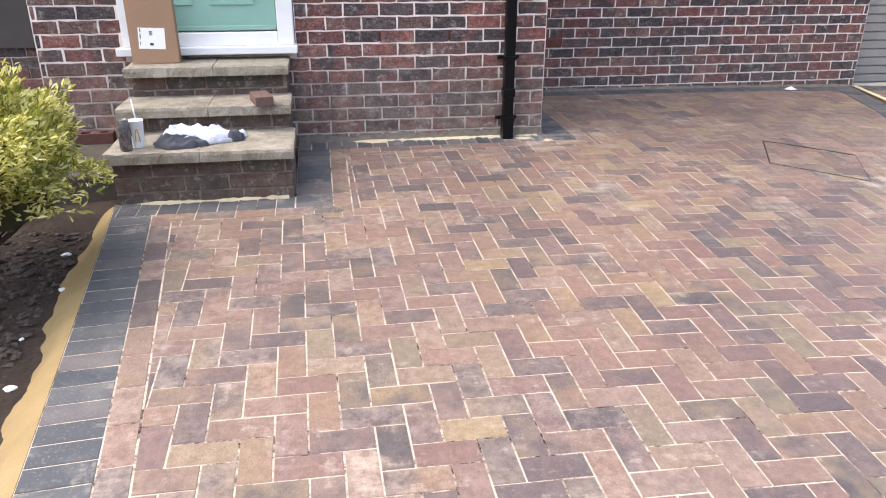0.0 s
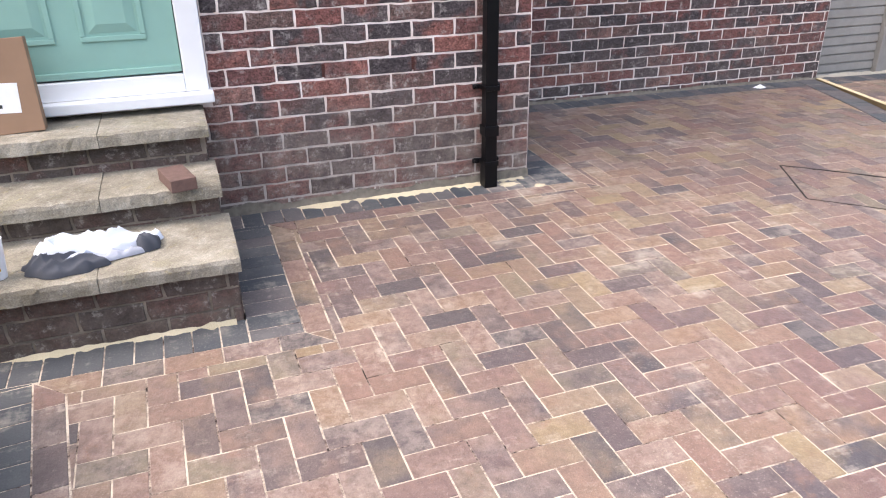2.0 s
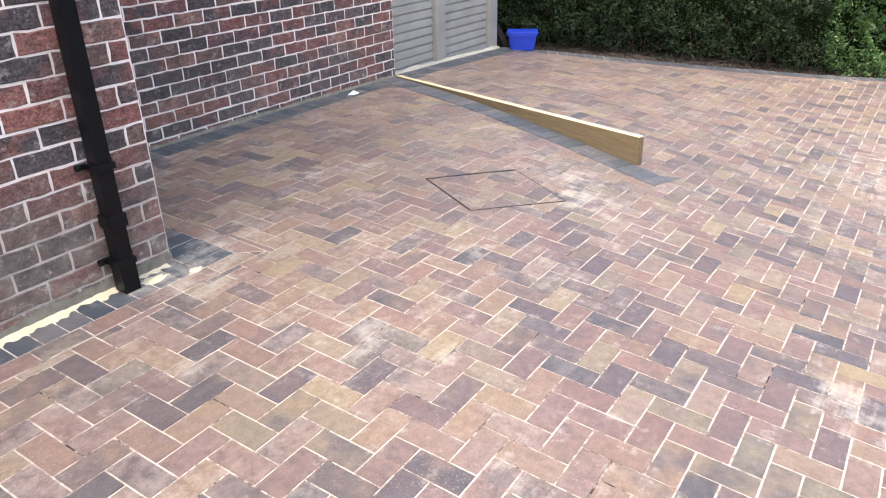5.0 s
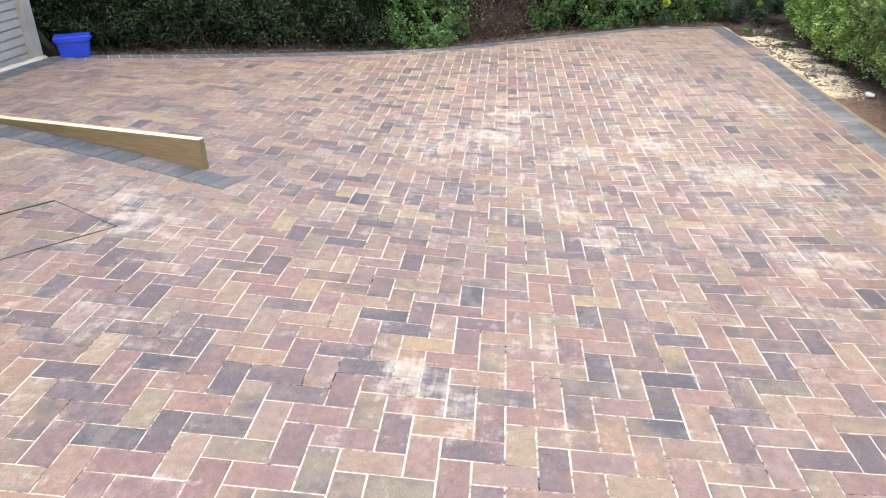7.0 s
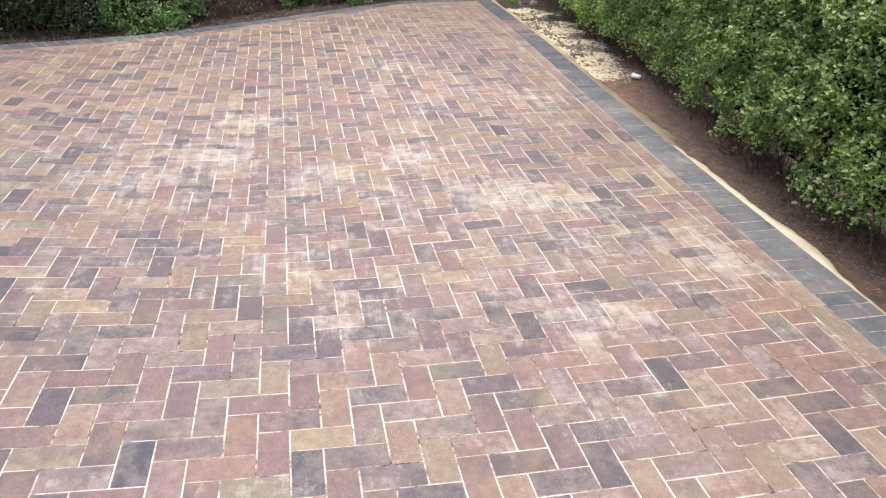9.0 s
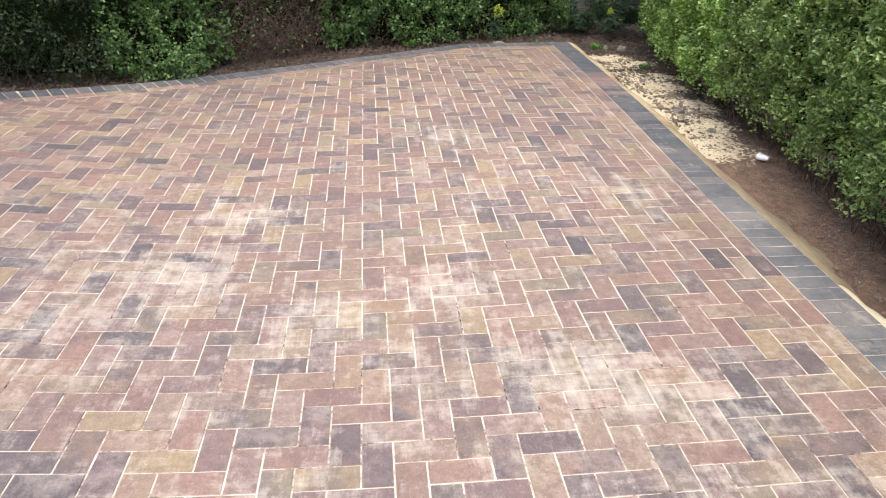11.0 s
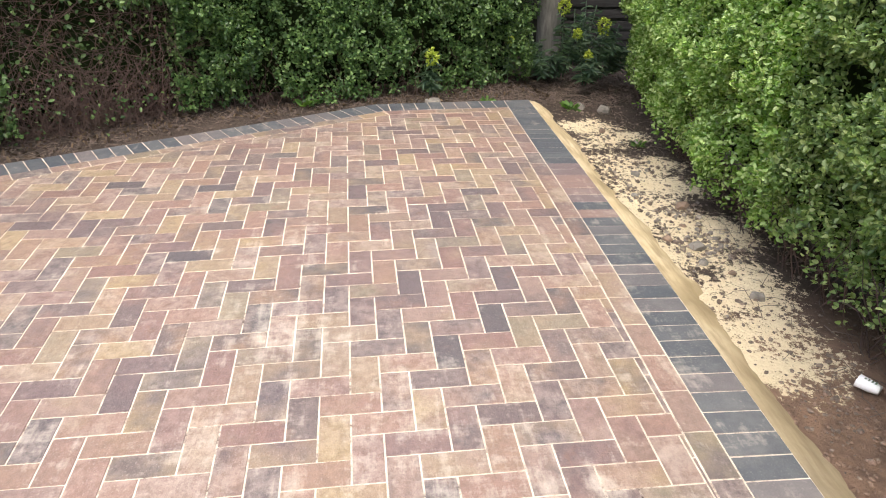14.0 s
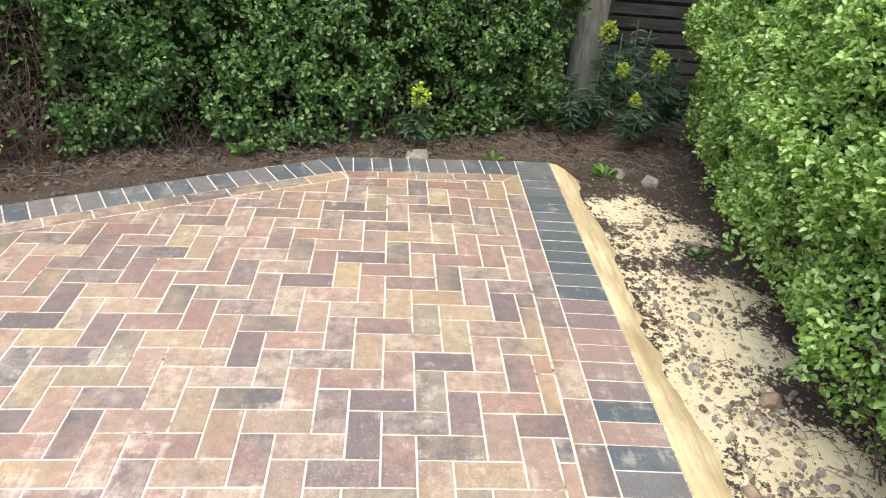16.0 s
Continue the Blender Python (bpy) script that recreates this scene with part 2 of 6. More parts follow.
def mortar_haunch_material():
    s = Shader("wet_sand_mortar", 0.9, spec=0.2)
    c = s.ramp(s.noise(2.6, 5, 0.6), [(0.3, (0.30, 0.235, 0.135)), (0.5, (0.46, 0.37, 0.225)), (0.7, (0.62, 0.52, 0.35))])
    # strokes of the trowel along the strip, wetter and drier
    c = s.mix(s.ramp(s.noise(5.0, 5, 0.65, stretch=(0.7, 5.0, 3.0)), [(0.45, 0.0), (0.68, 0.7)]), c, (0.26, 0.2, 0.115))
    c = s.mix(s.ramp(s.noise(38.0, 4), [(0.55, 0.0), (0.8, 0.35)]), c, (0.36, 0.29, 0.19))
    # still damp at one end
    c = s.mix(s.math("MULTIPLY", s.near(5.373, -0.893, 1.4, 2.8), s.ramp(s.noise(5.0, 4), [(0.3, 0.45), (0.7, 0.65)])), c, (0.13, 0.105, 0.075))
    s.bump(s.noise(24.0, 5, 0.6), 0.5, 0.008)
    return s.done(c)


def soil_material():
    s = Shader("garden_soil", 0.95, spec=0.15)
    c = s.ramp(s.noise(2.2, 6, 0.7), [(0.3, (0.045, 0.035, 0.030)), (0.55, (0.078, 0.06, 0.049)), (0.75, (0.125, 0.096, 0.077))])
    c = s.mix(s.ramp(s.noise(45.0, 5, 0.75), [(0.45, 0.0), (0.7, 0.8)]), c, (0.04, 0.03, 0.024))
    # spilt sand lies along the bed beside the hedge
    strip = s.near(10.599, -1.227, 0.08, 0.4)
    for x, y, b in ((10.304, -1.217, 0.45), (9.725, -1.234, 0.5), (9.391, -1.242, 0.5), (8.794, -1.230, 0.6), (9.194, -1.193, 0.5), (8.504, -1.137, 0.5), (8.158, -1.143, 0.5), (7.797, -1.105, 0.5), (7.593, -1.070, 0.35), (8.801, -1.431, 0.35), (9.405, -1.422, 0.3), (9.801, -1.453, 0.28), (8.252, -1.310, 0.35), (10.394, -1.468, 0.25)):
        strip = s.math("MAXIMUM", strip, s.near(x, y, 0.08, b))
    dry = s.near(7.09, -1.08, 0.6, 1.2)
    for x, y, b in ((5.9, -1.1, 1.3), (4.8, -1.05, 1.3), (3.8, -1.0, 1.2)):
        dry = s.math("MAXIMUM", dry, s.near(x, y, 0.5, b))
    c = s.mix(s.math("MULTIPLY", dry, s.ramp(s.noise(12.0, 6, 0.7), [(0.3, 0.35), (0.6, 1.0)])), c, (0.255, 0.165, 0.115))
    lump = s.math("MULTIPLY_ADD", s.noise(3.2, 5, 0.6), 0.6, s.math("MULTIPLY_ADD", s.noise(30.0, 5, 0.75), 0.9, s.math("MULTIPLY", s.noise(100.0, 3, 0.7), 0.25)))
    k = s.math("MULTIPLY", s.ramp(s.math("MULTIPLY", s.math("ADD", s.math("MULTIPLY", strip, 0.36), lump), 0.8), [(0.875, 0.0), (0.915, 1.0)]), s.ramp(strip, [(0.0, 0.0), (0.3, 1.0)]))
    c = s.mix(k, c, s.mix(s.noise(5.0), (0.66, 0.545, 0.355), (0.80, 0.70, 0.50)))
    s.bump(s.math("ADD", s.noise(30.0, 7, 0.78), s.noise(9.0, 4, 0.6)), 0.9, 0.03)
    return s.done(c)


def brick_material(name="multi_brick", soot=0.0):
    s = Shader(name, 0.85, spec=0.25)
    r, r2 = s.random(), s.random(0.43)
    red = s.ramp(r2, [(0.0, (0.185, 0.08, 0.070)), (0.35, (0.22, 0.098, 0.082)), (0.6, (0.15, 0.072, 0.066)), (0.85, (0.25, 0.132, 0.11))], "CONSTANT")
    dark = s.ramp(r2, [(0.0, (0.068, 0.056, 0.058)), (0.5, (0.098, 0.078, 0.077)), (0.8, (0.13, 0.084, 0.074))], "CONSTANT")
    blot = s.math("MULTIPLY_ADD", s.noise(7.5, 4, 0.6), 1.15, s.math("MULTIPLY", r, 0.5))
    c = s.mix(s.ramp(blot, [(0.68, 0.0), (0.9, 1.0)]), red, dark)
    c = s.mix(0.9, c, s.ramp(s.noise(120.0, 5, 0.75), [(0.32, 0.1), (0.68, 0.92)]), "OVERLAY")
    c = s.mix(0.75, c, s.ramp(s.noise(24.0, 5, 0.7, stretch=(1, 1, 2.5)), [(0.3, 0.18), (0.7, 0.84)]), "OVERLAY")
    # soiled, weathered courses next to the ground
    low = s.node("ShaderNodeMapRange")
    low.inputs[1].default_value, low.inputs[2].default_value, low.inputs[3].default_value, low.inputs[4].default_value = 0.5, 0.92, 1, 0
    s.t.links.new(s.math("MULTIPLY_ADD", s.noise(2.5, 4), 0.3, s.math("SUBTRACT", s.z(), 0.15)), low.inputs[0])
    grime = s.math("MULTIPLY", s.math("MULTIPLY", low.outputs[0], s.math("MULTIPLY_ADD", s.before(5.6), 0.65, 0.35)), s.ramp(s.noise(9.0, 6, 0.75), [(0.35, 0.3), (0.65, 0.85)]))
    c = s.mix(grime, c, s.ramp(s.noise(13.0, 5, 0.7), [(0.35, (0.115, 0.086, 0.075)), (0.65, (0.29, 0.24, 0.205))]))
    if soot:
        c = s.mix(s.ramp(s.noise(6.0, 5, 0.7), [(0.3, soot * 0.75), (0.6, soot)]), c, s.ramp(s.noise(15.0, 5, 0.7), [(0.35, (0.045, 0.036, 0.03)), (0.65, (0.10, 0.078, 0.06))]))
    # lime bloom and smeared mortar
    c = s.mix(s.ramp(s.noise(18.0, 6, 0.8), [(0.55, 0.0), (0.70, 0.6)]), c, (0.56, 0.51, 0.47))
    s.bump(s.math("ADD", s.noise(110.0, 5, 0.78), s.noise(20.0, 4)), 0.8, 0.005)
    return s.done(c)


def pointing_material():
    s = Shader("wall_mortar", 0.92, spec=0.15)
    c = s.ramp(s.noise(8.0, 5), [(0.3, (0.66, 0.55, 0.49)), (0.5, (0.82, 0.72, 0.66)), (0.7, (0.9, 0.84, 0.79))])
    low = s.node("ShaderNodeMapRange")
    low.inputs[1].default_value, low.inputs[2].default_value, low.inputs[3].default_value, low.inputs[4].default_value = 0.6, 0.85, 1, 0
    s.t.links.new(s.math("MULTIPLY_ADD", s.noise(3.0, 3), 0.3, s.math("SUBTRACT", s.z(), 0.15)), low.inputs[0])
    c = s.mix(s.math("MULTIPLY", low.outputs[0], s.math("MULTIPLY_ADD", s.before(5.6), 0.58, 0.2)), c, s.ramp(s.noise(11.0, 5), [(0.3, (0.22, 0.185, 0.16)), (0.7, (0.52, 0.46, 0.41))]))
    s.bump(s.noise(90.0, 4, 0.7), 0.6, 0.005)
    return s.done(c)


def stone_material():
    s = Shader("worn_stone_slab", 0.88, spec=0.2)
    c = s.ramp(s.noise(7.0, 6, 0.7), [(0.3, (0.165, 0.145, 0.112)), (0.5, (0.26, 0.235, 0.188)), (0.7, (0.37, 0.34, 0.285))])
    c = s.mix(s.ramp(s.noise(55.0, 5, 0.75), [(0.54, 0.0), (0.72, 0.55)]), c, (0.16, 0.13, 0.095))
    # pale and ochre lichen
    c = s.mix(s.ramp(s.noise(34.0, 6, 0.8), [(0.56, 0.0), (0.66, 0.55)]), c, (0.46, 0.43, 0.365))
    c = s.mix(s.ramp(s.noise(21.0, 5, 0.75), [(0.6, 0.0), (0.7, 0.6)]), c, (0.36, 0.29, 0.13))
    c = s.mix(s.ramp(s.noise(4.0, 4), [(0.55, 0.0), (0.75, 0.45)]), c, (0.21, 0.20, 0.09))
    c = s.mix(0.5, c, s.ramp(s.noise(180.0, 3, 0.7), [(0.3, 0.2), (0.7, 0.8)]), "OVERLAY")
    s.bump(s.noise(70.0, 6, 0.75), 0.6, 0.006)
    return s.done(c)


def leaf_material(name, a, b, c3, rough=0.45):
    s = Shader(name, rough, spec=0.45)
    r = s.random()
    c = s.ramp(r, [(0.0, a), (0.45, b), (0.85, c3), (1.0, tuple(min(1, v * 1.35) for v in c3))])
    c = s.mix(0.35, c, s.ramp(s.noise(1.6, 3), [(0.3, 0.3), (0.7, 0.72)]), "OVERLAY")
    glow = s.node("ShaderNodeBsdfTranslucent")
    s.t.links.new(s.mix(1.0, c, (1.0, 1.0, 0.55), "MULTIPLY"), glow.inputs[0])
    both = s.node("ShaderNodeMixShader")
    both.inputs[0].default_value = 0.42
    s.t.links.new(s.bsdf.outputs[0], both.inputs[1])
    s.t.links.new(glow.outputs[0], both.inputs[2])
    s.t.links.new(both.outputs[0], s.t.nodes["Material Output"].inputs[0])
    return s.done(c)


def wood_material(name, a, b, along=(1, 14, 14), rough=0.75):
    s = Shader(name, rough, spec=0.25)
    o = s.node("ShaderNodeTexCoord").outputs["Object"]
    g = s.noise(5.0, 6, 0.65, at=o, stretch=along)
    c = s.ramp(g, [(0.3, a), (0.7, b)])
    c = s.mix(s.ramp(s.noise(2.3, 3, at=o), [(0.5, 0.0), (0.8, 0.35)]), c, tuple(v * 0.7 for v in a))
    s.bump(g, 0.35, 0.003)
    return s.done(c)


def concrete_material():
    s = Shader("painted_concrete", 0.85, spec=0.25)
    c = s.ramp(s.noise(3.0, 6, 0.7), [(0.3, (0.25, 0.235, 0.215)), (0.7, (0.35, 0.335, 0.31))])
    c = s.mix(s.ramp(s.noise(16.0, 5, 0.75), [(0.6, 0.0), (0.8, 0.4)]), c, (0.22, 0.2, 0.17))
    s.bump(s.noise(80.0, 5, 0.7), 0.5, 0.004)
    return s.done(c)


PAVER = paver_material()
EDGING = edging_material()
BROWN_EDGING = edging_material("purple_brown_edging", True)
JOINT = joint_material()
LOOSE = sand_material("kiln_sand", (0.68, 0.59, 0.41))
HAUNCH = mortar_haunch_material()
OCHRE = sand_material("ochre_mortar", (0.33, 0.245, 0.125))
SOIL = soil_material()
BRICK = brick_material()
STEP_BRICK = brick_material("soiled_step_brick", 0.55)
STEP_MORTAR = plain("soiled_mortar", (0.23, 0.19, 0.15), 0.95, vary=0.35, scale=14, bump=0.4)
POINTING = pointing_material()
STONE = stone_material()
CONCRETE = concrete_material()
UPVC = plain("white_upvc", (0.80, 0.81, 0.82), 0.35, vary=0.04, scale=3)
TEAL = plain("teal_door_skin", (0.25, 0.44, 0.375), 0.42, vary=0.05, scale=5, bump=0.05)
BLACK = plain("black_upvc", (0.004, 0.004, 0.005), 0.4, vary=0.3, scale=9, spec=0.2)
CARD = plain("cardboard", (0.30, 0.185, 0.115), 0.85, vary=0.08, scale=6, bump=0.1)
PAPER = plain("white_paper", (0.82, 0.82, 0.83), 0.7, vary=0.03)
INK = plain("black_ink", (0.02, 0.02, 0.02), 0.7)
BLUE = plain("blue_plastic", (0.016, 0.045, 0.42), 0.38, vary=0.15, scale=7)
TIMBER = wood_material("treated_timber", (0.125, 0.092, 0.05), (0.215, 0.16, 0.09))
PALE = wood_material("pale_timber_edge", (0.58, 0.47, 0.27), (0.74, 0.63, 0.42))
BARK = wood_material("tree_bark", (0.06, 0.059, 0.056), (0.145, 0.142, 0.135), (9, 9, 1.5), 0.9)
TWIG = plain("dry_twig", (0.072, 0.045, 0.037), 0.9, vary=0.35, scale=20)
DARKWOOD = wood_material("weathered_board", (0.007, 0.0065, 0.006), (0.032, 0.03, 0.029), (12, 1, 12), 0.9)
HEDGE_LEAF = leaf_material("privet_leaf", (0.105, 0.205, 0.04), (0.265, 0.435, 0.1), (0.47, 0.60, 0.26), 0.27)
DULL_LEAF = leaf_material("dull_privet_leaf", (0.075, 0.135, 0.036), (0.19, 0.30, 0.085), (0.37, 0.46, 0.2), 0.3)
DARK_LEAF = leaf_material("dark_hedge_leaf", (0.03, 0.066, 0.022), (0.06, 0.122, 0.04), (0.145, 0.235, 0.08), 0.34)
GOLD_LEAF = leaf_material("variegated_leaf", (0.14, 0.17, 0.035), (0.52, 0.50, 0.12), (0.85, 0.80, 0.42))
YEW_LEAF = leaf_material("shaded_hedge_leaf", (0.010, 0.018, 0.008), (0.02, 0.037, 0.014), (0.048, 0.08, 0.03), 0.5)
# colour of the sheets that stand in for shade inside the hedges
SHADE = plain("hedge_shade", (0.014, 0.021, 0.008), 1.0, vary=0.4, scale=8, spec=0.0)

# ---- levels of the drive: it falls from the house towards the back hedge ----
LEVELS = [[0.151, 0.163, 0.171, 0.178, 0.196, 0.232, 0.269, 0.300],
          [0.085, 0.099, 0.119, 0.145, 0.177, 0.237, 0.272, 0.293],
          [0.022, 0.026, 0.052, 0.124, 0.188, 0.243, 0.279, 0.287],
          [-0.034, -0.049, -0.046, 0.021, 0.147, 0.236, 0.282, 0.273],
          [-0.083, -0.102, -0.127, -0.120, 0.021, 0.201, 0.286, 0.262],
          [-0.128, -0.138, -0.167, -0.221, -0.105, 0.105, 0.230, 0.242],
          [-0.168, -0.166, -0.181, -0.240, -0.189, -0.024, 0.126, 0.214],
          [-0.198, -0.172, -0.171, -0.234, -0.231, -0.117, 0.022, 0.140],
          [-0.239, -0.231, -0.234, -0.270, -0.265, -0.184, -0.068, 0.049],
          [-0.295, -0.299, -0.312, -0.331, -0.314, -0.246, -0.148, -0.041]]


def cubic(u):
    return ((1 - u) ** 3 / 6, (3 * u ** 3 - 6 * u * u + 4) / 6, (-3 * u ** 3 + 3 * u * u + 3 * u + 1) / 6, u ** 3 / 6)


def ground(x, y):
    gx = min(max((x + 2.0) / 1.5, 0), 8.9999)
    gy = min(max((y + 2.0) / 1.25, 0), 6.9999)
    i, j = int(gx), int(gy)
    wx, wy = cubic(gx - i), cubic(gy - j)
    return sum(wx[a] * wy[b] * LEVELS[min(max(i + a - 1, 0), 9)][min(max(j + b - 1, 0), 7)] for a in range(4) for b in range(4))


def slope(x, y):
    """A frame that lies on the drive at a place."""
    e = 0.05
    n = Vector((ground(x - e, y) - ground(x + e, y), ground(x, y - e) - ground(x, y + e), 2 * e)).normalized()
    return n


# ---- plan of the drive: outer corners and the width of the charcoal edging on each side ----
PLAN = [(-0.265, -2.500), (1.500, -2.500), (1.500, -0.809), (8.223, -0.840), (11.030, -0.850), (10.935, 0.346), (9.878, 2.263), (8.816, 3.988), (7.671, 5.426), (7.120, 6.360), (5.160, 6.360), (5.160, 6.320), (1.670, 6.320), (1.670, 4.905), (-0.025, 4.905), (-0.025, 3.890), (-0.970, 3.890)]
WIDTH = [0.0, 0.0, 0.2, 0.2, 0.2, 0.2, 0.2, 0.2, 0.2, 0.2, 0.2, 0.2, 0.2, 0.17, 0.2, 0.17, 0.2]


def offset_plan(extra):
    """The plan drawn in by each side's edging and a further strip inside it."""
    n = len(PLAN)
    lines = []
    for i in range(n):
        a, b = Vector(PLAN[i]), Vector(PLAN[(i + 1) % n])
        d = (b - a).normalized()
        inward = Vector((-d.y, d.x))
        w = extra if extra <= 0 else WIDTH[i] * min(extra, 1) + (0.1 if extra > 1 and WIDTH[i] else 0)
        lines.append((a + inward * w, d))
    out = []
    for i in range(n):
        (p, d), (q, e) = lines[i - 1], lines[i]
        den = d.x * e.y - d.y * e.x
        if abs(den) < 1e-5:
            out.append(q.copy())
        else:
            k = ((q.x - p.x) * e.y - (q.y - p.y) * e.x) / den
            out.append(p + d * k)
    return out


def inside(p, poly):
    hit = False
    for i in range(len(poly)):
        a, b = poly[i - 1], poly[i]
        if (a[1] > p[1]) != (b[1] > p[1]) and p[0] < (b[0] - a[0]) * (p[1] - a[1]) / (b[1] - a[1]) + a[0]:
            hit = not hit
    return hit


def cut(poly, a, inward):
    """Keeps the part of a convex outline on the inner side of a line."""
    out = []
    for i in range(len(poly)):
        p, q = poly[i - 1], poly[i]
        dp, dq = (p - a).dot(inward), (q - a).dot(inward)
        if (dp < 0) != (dq < 0):
            out.append(p + (q - p) * (dp / (dp - dq)))
        if dq >= 0:
            out.append(q)
    return out


def area(poly):
    return 0.5 * abs(sum(poly[i - 1].x * poly[i].y - poly[i].x * poly[i - 1].y for i in range(len(poly))))


def shrink(poly, d):
    """Draws a convex, counter-clockwise outline in by d."""
    if sum(poly[i - 1].x * poly[i].y - poly[i].x * poly[i - 1].y for i in range(len(poly))) < 0:
        poly = poly[::-1]
    out = poly
    for i in range(len(poly)):
        a, b = poly[i - 1], poly[i]
        if (b - a).length < 1e-4:
            continue
        v = (b - a).normalized()
        n = Vector((-v.y, v.x))
        out = cut(out, a + n * d, n)
        if len(out) < 3:
            return []
    clean = []
    for p in out:
        if not clean or (p - clean[-1]).length > 1e-4:
            clean.append(p)
    if len(clean) > 2 and (clean[0] - clean[-1]).length < 1e-4:
        clean.pop()
    return clean if len(clean) > 2 else []


def block_geometry(outline, lift=0.0, tip=(0, 0)):
    """A paving block with worn, chamfered top edges, from its outline on the plan."""
    lift, tip = max(lift, -0.0007), [min(max(v, -0.009), 0.009) for v in tip]
    foot, top = shrink(outline, 0.0021), shrink(outline, 0.0037)
    if len(foot) < 3:
        return None
    n = len(foot)
    c = sum(foot, Vector((0, 0))) / n
    if len(foot) != len(top):
        top = [c + (p - c) * max(0.6, 1 - 0.0036 / max((p - c).length, 0.004)) for p in foot]
    h = lambda p, d: ground(p.x, p.y) + lift + tip[0] * (p.x - c.x) + tip[1] * (p.y - c.y) - d
    vs = [(p.x, p.y, h(p, 0.045)) for p in foot] + [(p.x, p.y, h(p, 0.0042)) for p in foot] + [(p.x, p.y, h(p, 0)) for p in top]
    fs = [tuple(range(2 * n, 3 * n))]
    for k in (0, n):
        fs += [(k + i, k + (i + 1) % n, k + n + (i + 1) % n, k + n + i) for i in range(n)]
    return vs, fs


def full_block_mesh(name, lx, ly, material):
    a, b, c, d = lx / 2 - 0.0018, ly / 2 - 0.0018, lx / 2 - 0.0034, ly / 2 - 0.0034
    q = ((-1, -1), (1, -1), (1, 1), (-1, 1))
    vs = [(x * a, y * b, -0.045) for x, y in q] + [(x * a, y * b, -0.0042) for x, y in q] + [(x * c, y * d, 0) for x, y in q]
    fs = [(8, 9, 10, 11)] + [(k + i, k + (i + 1) % 4, k + 4 + (i + 1) % 4, k + 4 + i) for k in (0, 4) for i in range(4)]
    me = bpy.data.meshes.new(name)
    me.from_pydata(vs, [], fs)
    me.materials.append(material)
    return me


def lay(name, me, x, y, angle, parent, lift=0.0, tip=(0, 0)):
    """Lays a whole block on the slope of the drive."""
    lift, tip = max(lift, -0.0007), [min(max(v, -0.009), 0.009) for v in tip]
    n = slope(x, y) + Vector((-tip[0], -tip[1], 0))
    n.normalize()
    a = Vector((math.cos(angle), math.sin(angle), 0))
    a = (a - n * a.dot(n)).normalized()
    b = n.cross(a)
    ob = new(name, me)
    ob.parent = parent
    ob.matrix_world = Matrix(((a.x, b.x, n.x, x), (a.y, b.y, n.y, y), (a.z, b.z, n.z, ground(x, y) + lift), (0, 0, 0, 1)))
    return ob


# ---- ground, bedding and beds ----
def bed_height(x, y):
    """Garden soil: a little under the edging, lumpy, with the drive's own levels."""
    z = ground(x, y) - 0.055
    p = Vector((x, y, 0))
    if y > -0.8 and x > 6:
        z = ground(x, y) - 0.048
    elif x > 1.4 and y < -0.85:
        # the bed by the hedge lies lower, below the foot of the haunch
        z -= 0.05 * min(max((-0.88 - y) / 0.12, 0), 1)
    elif x < -0.3 and y < 3.8:
        z -= 0.045
    return z + 0.022 * noise.noise(p * 2.3) + 0.016 * noise.noise(p * 7.0) + 0.008 * noise.noise(p * 19.0)


def ground_sheet():
    fine = lambda a, b, s: list(np.arange(a, b, s))
    xs = [-400, -120, -40, -15, -7] + fine(-4.0, 13.6, 0.09) + [15, 19, 30, 60, 150, 400]
    ys = [-400, -120, -40, -15, -7] + fine(-4.5, 8.2, 0.09) + [9, 11, 15, 25, 60, 150, 400]
    inner = offset_plan(1)
    verts, faces = [], []
    for y in ys:
        for x in xs:
            verts.append((x, y, ground(x, y) - 0.09 if inside((x, y), inner) or (y > 4.6 and x < 7) else bed_height(x, y)))
    w = len(xs)
    for j in range(len(ys) - 1):
        for i in range(w - 1):
            faces.append((j * w + i, j * w + i + 1, (j + 1) * w + i + 1, (j + 1) * w + i))
    return tagged(raw("ground", verts, faces, SOIL, smooth=True), "brown garden soil with spilt sand around the drive", "ground", kind="structure")


ground_sheet()
drive = thing("driveway", "new herringbone block-paved driveway with charcoal edging and swept sand", "driveway", kind="structure")


def bedding():
    """Jointing sand that shows between the blocks."""
    outer = [Vector(p) for p in PLAN]
    bm = bmesh.new()
    step = 0.06
    for x in np.arange(-1.2, 11.4, step):
        for y in np.arange(-2.6, 6.5, step):
            q = [Vector((x, y)), Vector((x + step, y)), Vector((x + step, y + step)), Vector((x, y + step))]
            if not all(inside(p, outer) for p in q):
                if not any(inside(p, outer) for p in q):
                    continue
                for i in range(len(outer)):
                    a, b = outer[i - 1], outer[i]
                    v = (b - a).normalized()
                    nn = Vector((-v.y, v.x))
                    s = [(p - a).dot(nn) for p in q]
                    k = [(p - a).dot(v) for p in q]
                    if min(s) < 0 < max(s) and max(k) > 0 and min(k) < (b - a).length:
                        q = cut(q, a, nn)
                        if len(q) < 3:
                            break
                if len(q) < 3:
                    continue
            bm.faces.new([bm.verts.new((p.x, p.y, ground(p.x, p.y) - 0.0017)) for p in q])
    bmesh.ops.remove_doubles(bm, verts=bm.verts, dist=0.0005)
    return part("joint_sand", bm, JOINT, drive, "pale kiln-dried jointing sand", smooth=True)


bedding()

# ---- house ----
COURSE, BRICK_L = 0.0835, 0.2286
DOOR_L, DOOR_R, SILL_Z = -1.04, 0.0, 0.875


